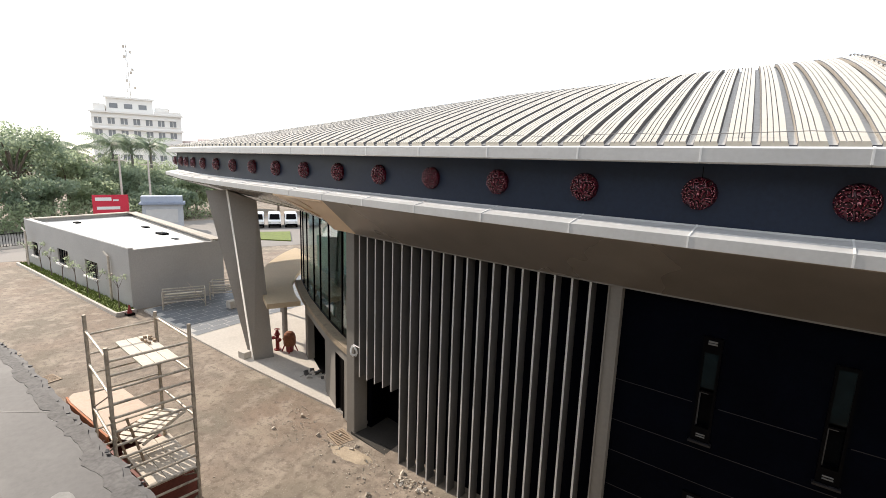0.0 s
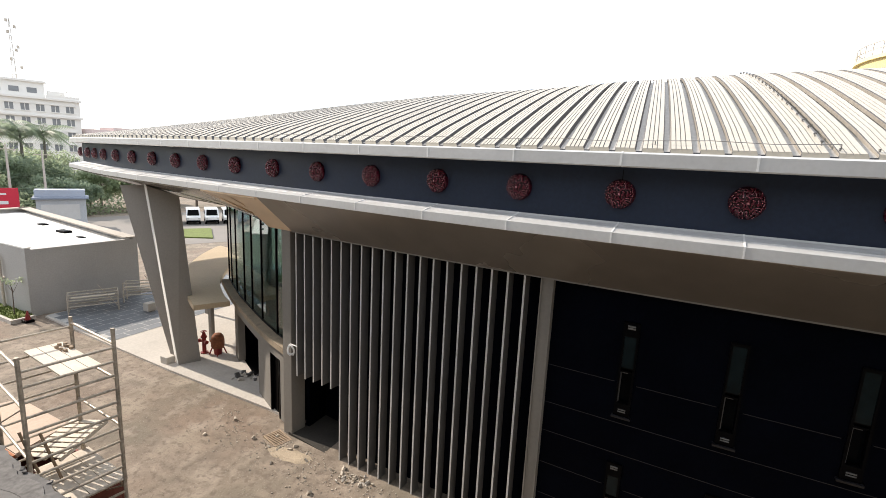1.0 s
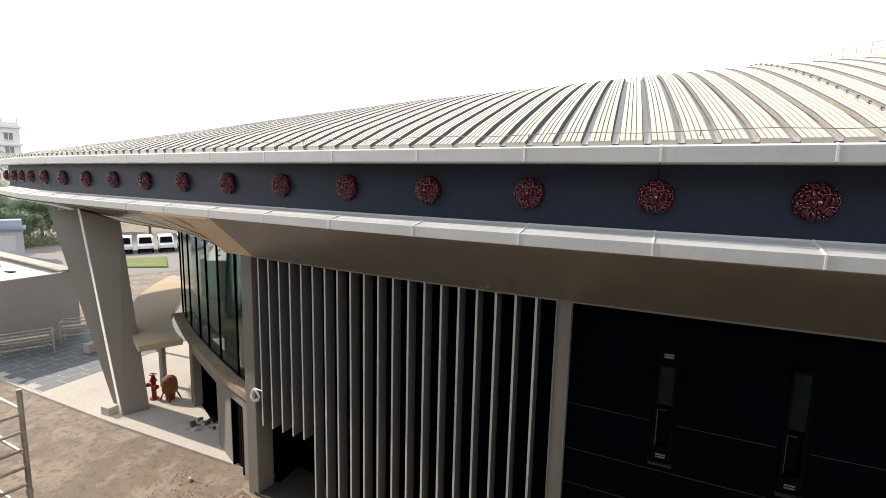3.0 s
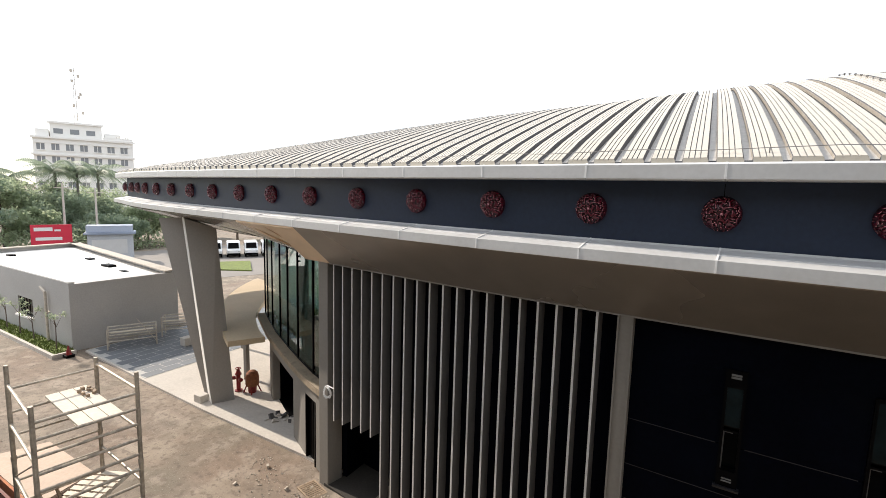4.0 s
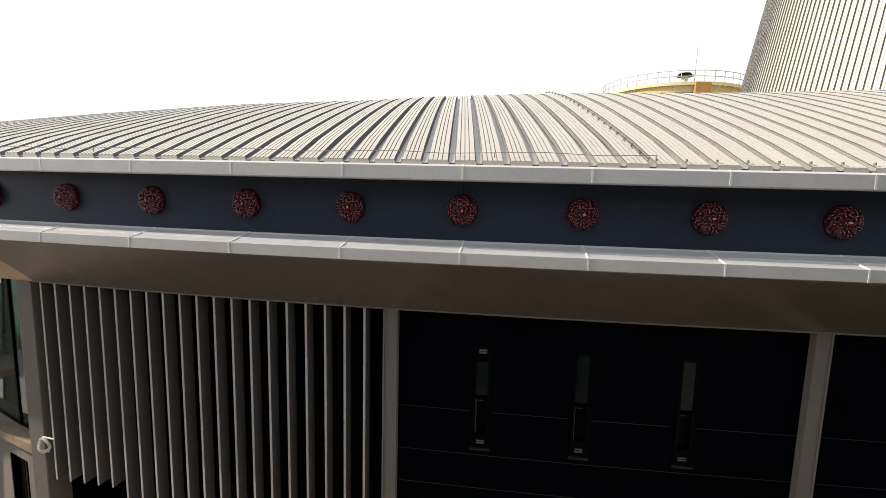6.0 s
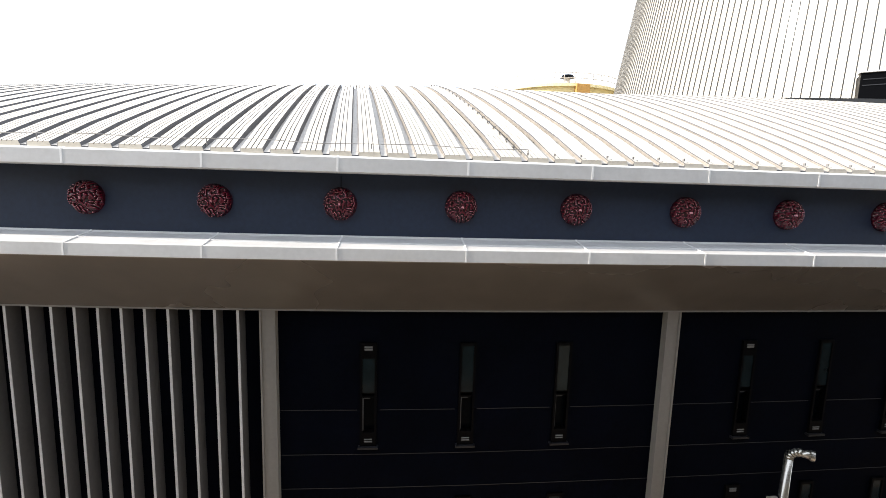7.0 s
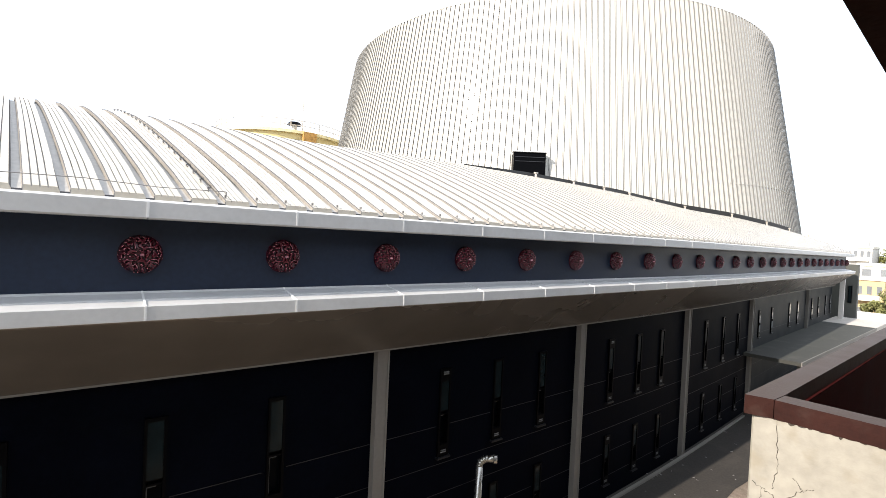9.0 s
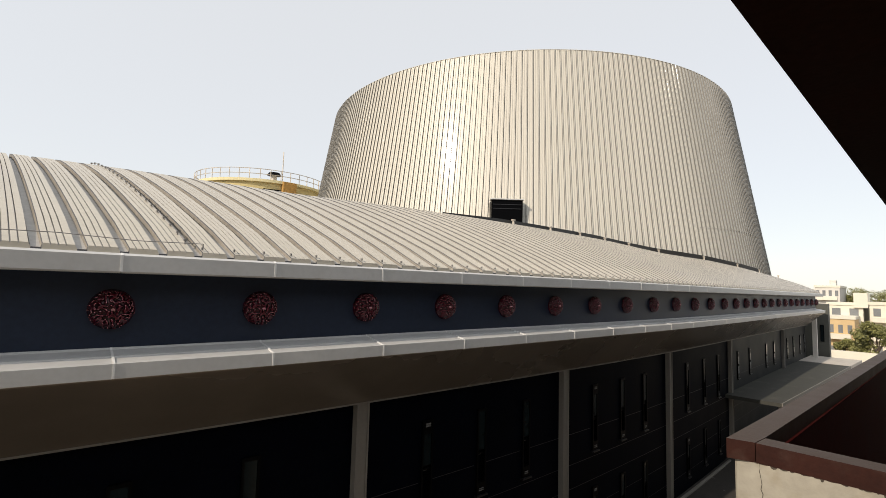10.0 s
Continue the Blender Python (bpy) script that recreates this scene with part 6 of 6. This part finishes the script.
# hotel far behind the trees
hotel = empty("hotel_building", "cream six-storey hotel with cornices and roof mast", "building", (-137, 60, 0))
M_HOTEL = mat("cream_wall", (0.80, 0.78, 0.74), 0.8, var=0.05, coarse=0.1)
ha = math.atan2(69.6 - 51.6, -132.5 + 140.6)
hm = Matrix.Translation((-140.6, 51.6, 0)) @ Matrix.Rotation(ha, 4, "Z")
HL = 19.9
part("wall", box(bmesh.new(), 0, HL, 0, 14, 0, 19.6, hm), M_HOTEL, hotel)
part("attic", box(bmesh.new(), 3.2, 13.5, 2, 12, 19.6, 23.5, hm), M_HOTEL, hotel)
part("attic", box(bmesh.new(), 0.5, 3.0, 1, 6, 19.6, 21.6, hm), M_HOTEL, hotel)
part("attic", box(bmesh.new(), 14.0, 17.2, 2, 9, 19.6, 21.6, hm), M_HOTEL, hotel)
for z in (19.6, 15.6, 23.5):
    x0, x1 = (0, HL) if z < 20 else (3.2, 13.5)
    yy = 0 if z < 20 else 2
    part("cornice", box(bmesh.new(), x0 - 0.4, x1 + 0.4, yy - 0.5, yy + 1.0, z - 0.25, z + 0.2, hm), M_HOTEL, hotel)
for fl in range(6):
    z = 1.4 + 3.05 * fl
    for k in range(7):
        x = 1.4 + 2.75 * k
        wd = empty("window", "", "", (0, 0, 0))
        wd.parent = hotel
        wd.matrix_basis = place_of(hotel).inverted()
        part("pane", box(bmesh.new(), x - 0.75, x + 0.75, -0.02, 0.05, z, z + 1.5, hm), M_HGLASS, wd)
        part("sill", box(bmesh.new(), x - 0.95, x + 0.95, -0.25, 0.0, z - 0.22, z - 0.04, hm), M_HOTEL, wd)
        part("lintel", box(bmesh.new(), x - 0.95, x + 0.95, -0.3, 0.0, z + 1.56, z + 1.76, hm), M_HOTEL, wd)
        part("frame", box(bmesh.new(), x - 0.06, x + 0.06, -0.06, -0.021, z, z + 1.5, hm), M_HOTEL, wd)
for k in range(3):
    x = 4.8 + 3.2 * k
    part("window", box(bmesh.new(), x - 0.9, x + 0.9, 1.95, 2.05, 20.8, 22.0, hm), M_HGLASS, hotel)
for k in range(3):
    part("window", box(bmesh.new(), -0.05, 0.02, 3 + 3.6 * k, 5 + 3.6 * k, 10.2, 14.2, hm), M_HGLASS, hotel)
    part("window", box(bmesh.new(), -0.05, 0.02, 3 + 3.6 * k, 5 + 3.6 * k, 16.2, 18.6, hm), M_HGLASS, hotel)
part("parapet", box(bmesh.new(), 13.6, HL, -0.2, 0.0, 19.8, 20.5, hm), M_HOTEL, hotel)
mast = empty("radio_mast", "thin lattice radio mast with small aerials on the roof", "mast", hm @ Vector((8.5, 5, 23.5)))
b0 = hm @ Vector((8.5, 5, 23.4))
for k in range(3):
    a = 2.1 * k
    part("leg", tube(bmesh.new(), b0 + Vector((0.5 * math.cos(a), 0.5 * math.sin(a), 0)), b0 + Vector((0.1 * math.cos(a), 0.1 * math.sin(a), 14)), 0.06, n=5), M_STEEL, mast)
for k in range(12):
    a, z = 2.1 * k, 14 * k / 12
    f = 0.5 - 0.4 * k / 12
    part("brace", tube(bmesh.new(), b0 + Vector((f * math.cos(a), f * math.sin(a), z)), b0 + Vector((f * math.cos(a + 2.1), f * math.sin(a + 2.1), z + 1.2)), 0.045, n=4), M_STEEL, mast)
for dx, z in ((-0.6, 13.5), (0.9, 12.4), (-0.5, 11.0), (1.2, 8.0), (0.8, 7.2), (-0.4, 5.0), (1.5, 3.4)):
    part("aerial", box(bmesh.new(), b0.x - 0.12, b0.x + 0.12, b0.y + dx - 0.25, b0.y + dx + 0.25, b0.z + z - 0.5, b0.z + z + 0.2), M_STEEL, mast)
for k in range(6):
    p = hm @ Vector((16.5 + 0.6 * k, 0.6, 19.8))
    part("roof_aerial", tube(bmesh.new(), p, p + Vector((0, 0.3 * math.sin(k * 3), 1.0 + 0.5 * (k % 3))), 0.07, n=5), M_STEEL, hotel)
annexe = empty("pink_house", "distant pink flat-roofed block beside the hotel", "building", (-131, 72, 0))
part("wall", box(bmesh.new(), -136, -130, 70.6, 82, 0, 13.2), mat("pink_wall", (0.70, 0.58, 0.56), 0.8, var=0.05), annexe)
part("wall", box(bmesh.new(), -136, -130, 76, 82, 13.2, 14.0), mat("pink_wall_top", (0.70, 0.58, 0.56), 0.8, var=0.05), annexe)

# yellow water tank behind the hall
tank = empty("water_tank", "round yellow elevated tank with a grey rooftop railing", "tank", (26.5, 66.1, 0))
TX, TY, TR, TT = 26.5, 66.1, 8.5, 21.9
part("wall", tube(bmesh.new(), (TX, TY, 8), (TX, TY, TT), TR, n=72), M_YELLOW, tank)
part("rim", tube(bmesh.new(), (TX, TY, TT), (TX, TY, TT + 0.35), TR + 0.35, n=72), mat("pale_yellow", (0.72, 0.64, 0.38), 0.8, var=0.05), tank)
part("roof", tube(bmesh.new(), (TX, TY, TT + 0.35), (TX, TY, TT + 1.3), TR - 0.6, 1.0, n=48), M_WHITE, tank)
part("vent_cowl", tube(bmesh.new(), (TX - 0.6, TY - 5, TT + 0.6), (TX - 0.6, TY - 5, TT + 1.75), 0.35, n=14), M_STEEL, tank)
part("vent_cap", tube(bmesh.new(), (TX - 0.6, TY - 5, TT + 1.75), (TX - 0.6, TY - 5, TT + 2.1), 0.95, 0.7, n=14), M_FRAME, tank)
NP = 44
for k in range(NP):
    a, b = 2 * math.pi * k / NP, 2 * math.pi * (k + 1) / NP
    p = Vector((TX + (TR + 0.2) * math.cos(a), TY + (TR + 0.2) * math.sin(a), TT + 0.35))
    q = Vector((TX + (TR + 0.2) * math.cos(b), TY + (TR + 0.2) * math.sin(b), TT + 0.35))
    part("railing_post", tube(bmesh.new(), p, p + Vector((0, 0, 1.3)), 0.05, n=5), M_STEEL, tank)
    for z in (0.65, 1.28):
        part("railing_rail", tube(bmesh.new(), p + Vector((0, 0, z)), q + Vector((0, 0, z)), 0.045, n=5), M_STEEL, tank)
part("lightning_rod", tube(bmesh.new(), (TX - 1.0, TY - TR, TT), (TX - 1.0, TY - TR, TT + 4.2), 0.06, n=5), M_STEEL, tank)
for a0, w_, h_, z, nm in ((-103, 1.3, 0.8, TT - 1.6, "opening"), (-84.5, 1.6, 1.3, TT - 2.6, "opening")):
    a = radians(a0)
    m = Matrix.Translation((TX + TR * math.cos(a), TY + TR * math.sin(a), z)) @ Matrix.Rotation(a + math.pi / 2, 4, "Z")
    part(nm, box(bmesh.new(), -w_, w_, -0.1, 0.3, 0, h_, m), M_FRAME, tank)
a = radians(-89)
m = Matrix.Translation((TX + TR * math.cos(a), TY + TR * math.sin(a), 0)) @ Matrix.Rotation(a + math.pi / 2, 4, "Z")
part("stair_head", box(bmesh.new(), -1.2, 0.6, -0.5, 0.3, TT - 2.8, TT + 0.3, m, 0.05), mat("ochre_plaster", (0.50, 0.28, 0.08), 0.8, var=0.1), tank)

# town beyond the far end
M_OLIVE = mat("olive_leaf", (0.21, 0.21, 0.075), 0.6, var=0.45, coarse=0.5, fine=3.0, bump=0)
M_OCHRE = mat("ochre_house", (0.62, 0.45, 0.25), 0.8, var=0.12)
M_PALEH = mat("pale_house", (0.72, 0.68, 0.58), 0.8, var=0.06)


def block(x, y, w, d, h, wall, floors, bays_, label):
    """A far flat-roofed house whose windows face the hall."""
    ob = empty("town_house", label, "house", (x, y, 0), group="town houses")
    part("wall", box(bmesh.new(), x, x + d, y, y + w, 0, h), wall, ob)
    part("parapet", box(bmesh.new(), x - 0.15, x + d, y - 0.15, y + w + 0.15, h, h + 0.45), M_PALEH, ob)
    for f in range(floors):
        z = h * f / floors
        part("balcony", box(bmesh.new(), x - 0.9, x, y + 0.4, y + w - 0.4, z + 0.2, z + 0.95), M_PALEH if f % 2 else wall, ob)
        for k in range(bays_):
            yy = y + w * (k + 0.5) / bays_
            part("window", box(bmesh.new(), x - 0.06, x + 0.1, yy - w / bays_ * 0.25, yy + w / bays_ * 0.25, z + 1.1, z + 2.3), M_HGLASS, ob)


block(92, 9.4, 3.2, 9, 6.3, M_OCHRE, 2, 3, "ochre two-storey house with pale balconies")
block(98, 8.9, 4.3, 9, 8.3, M_PALEH, 3, 2, "pale flat-roofed house with a stair tower")
part("stair_tower", box(bmesh.new(), 97.6, 101, 8.3, 9.95, 8.0, 10.3), M_PALEH, bpy.data.objects["town_house.001"])
block(98.5, -2.0, 10.2, 9, 8.5, M_PALEH, 3, 6, "long pale flat-roofed house behind the trees")
block(130, 15.2, 4.2, 10, 11.6, M_WHITE, 4, 4, "distant white apartment house with rooftop tank")
part("roof_tank", box(bmesh.new(), 131, 133, 15.9, 17.0, 12.0, 13.2), M_WHITE, bpy.data.objects["town_house.003"])
block(134, 19.0, 5, 8, 10.9, M_WHITE, 3, 3, "distant low white apartment house")
for k, (x, y, h, rd) in enumerate(((80, 6.2, 7.2, 2.7), (81.5, 2.0, 6.8, 3.0), (138, 4, 13.6, 5), (138, 10.5, 12.6, 4), (138, -4, 13, 6), (140, 14.5, 11.8, 3), (88, -5, 8, 4.5), (84, 9.6, 4.2, 1.4))):
    tree(x, y, h, rd, 90 + k, "broad olive-green tree among the town houses", 6000, M_OLIVE, 0.17)
tagged(part("far_road", prism(bmesh.new(), [(60, -20), (80, -20), (80, 14), (60, 9)], ground_z(70) - 0.05, ground_z(70) + 0.012), M_ASPH2), "pale road at the far end of the hall", "road", kind="structure")
bw = empty("boundary_wall", "low pale boundary wall beyond the canopy", "wall", (70, 8, 1))
part("wall", prism(bmesh.new(), [(76, 16), (76.3, 16), (76.3, -20), (76, -20)], 1.1, 3.0), M_PALEH, bw)
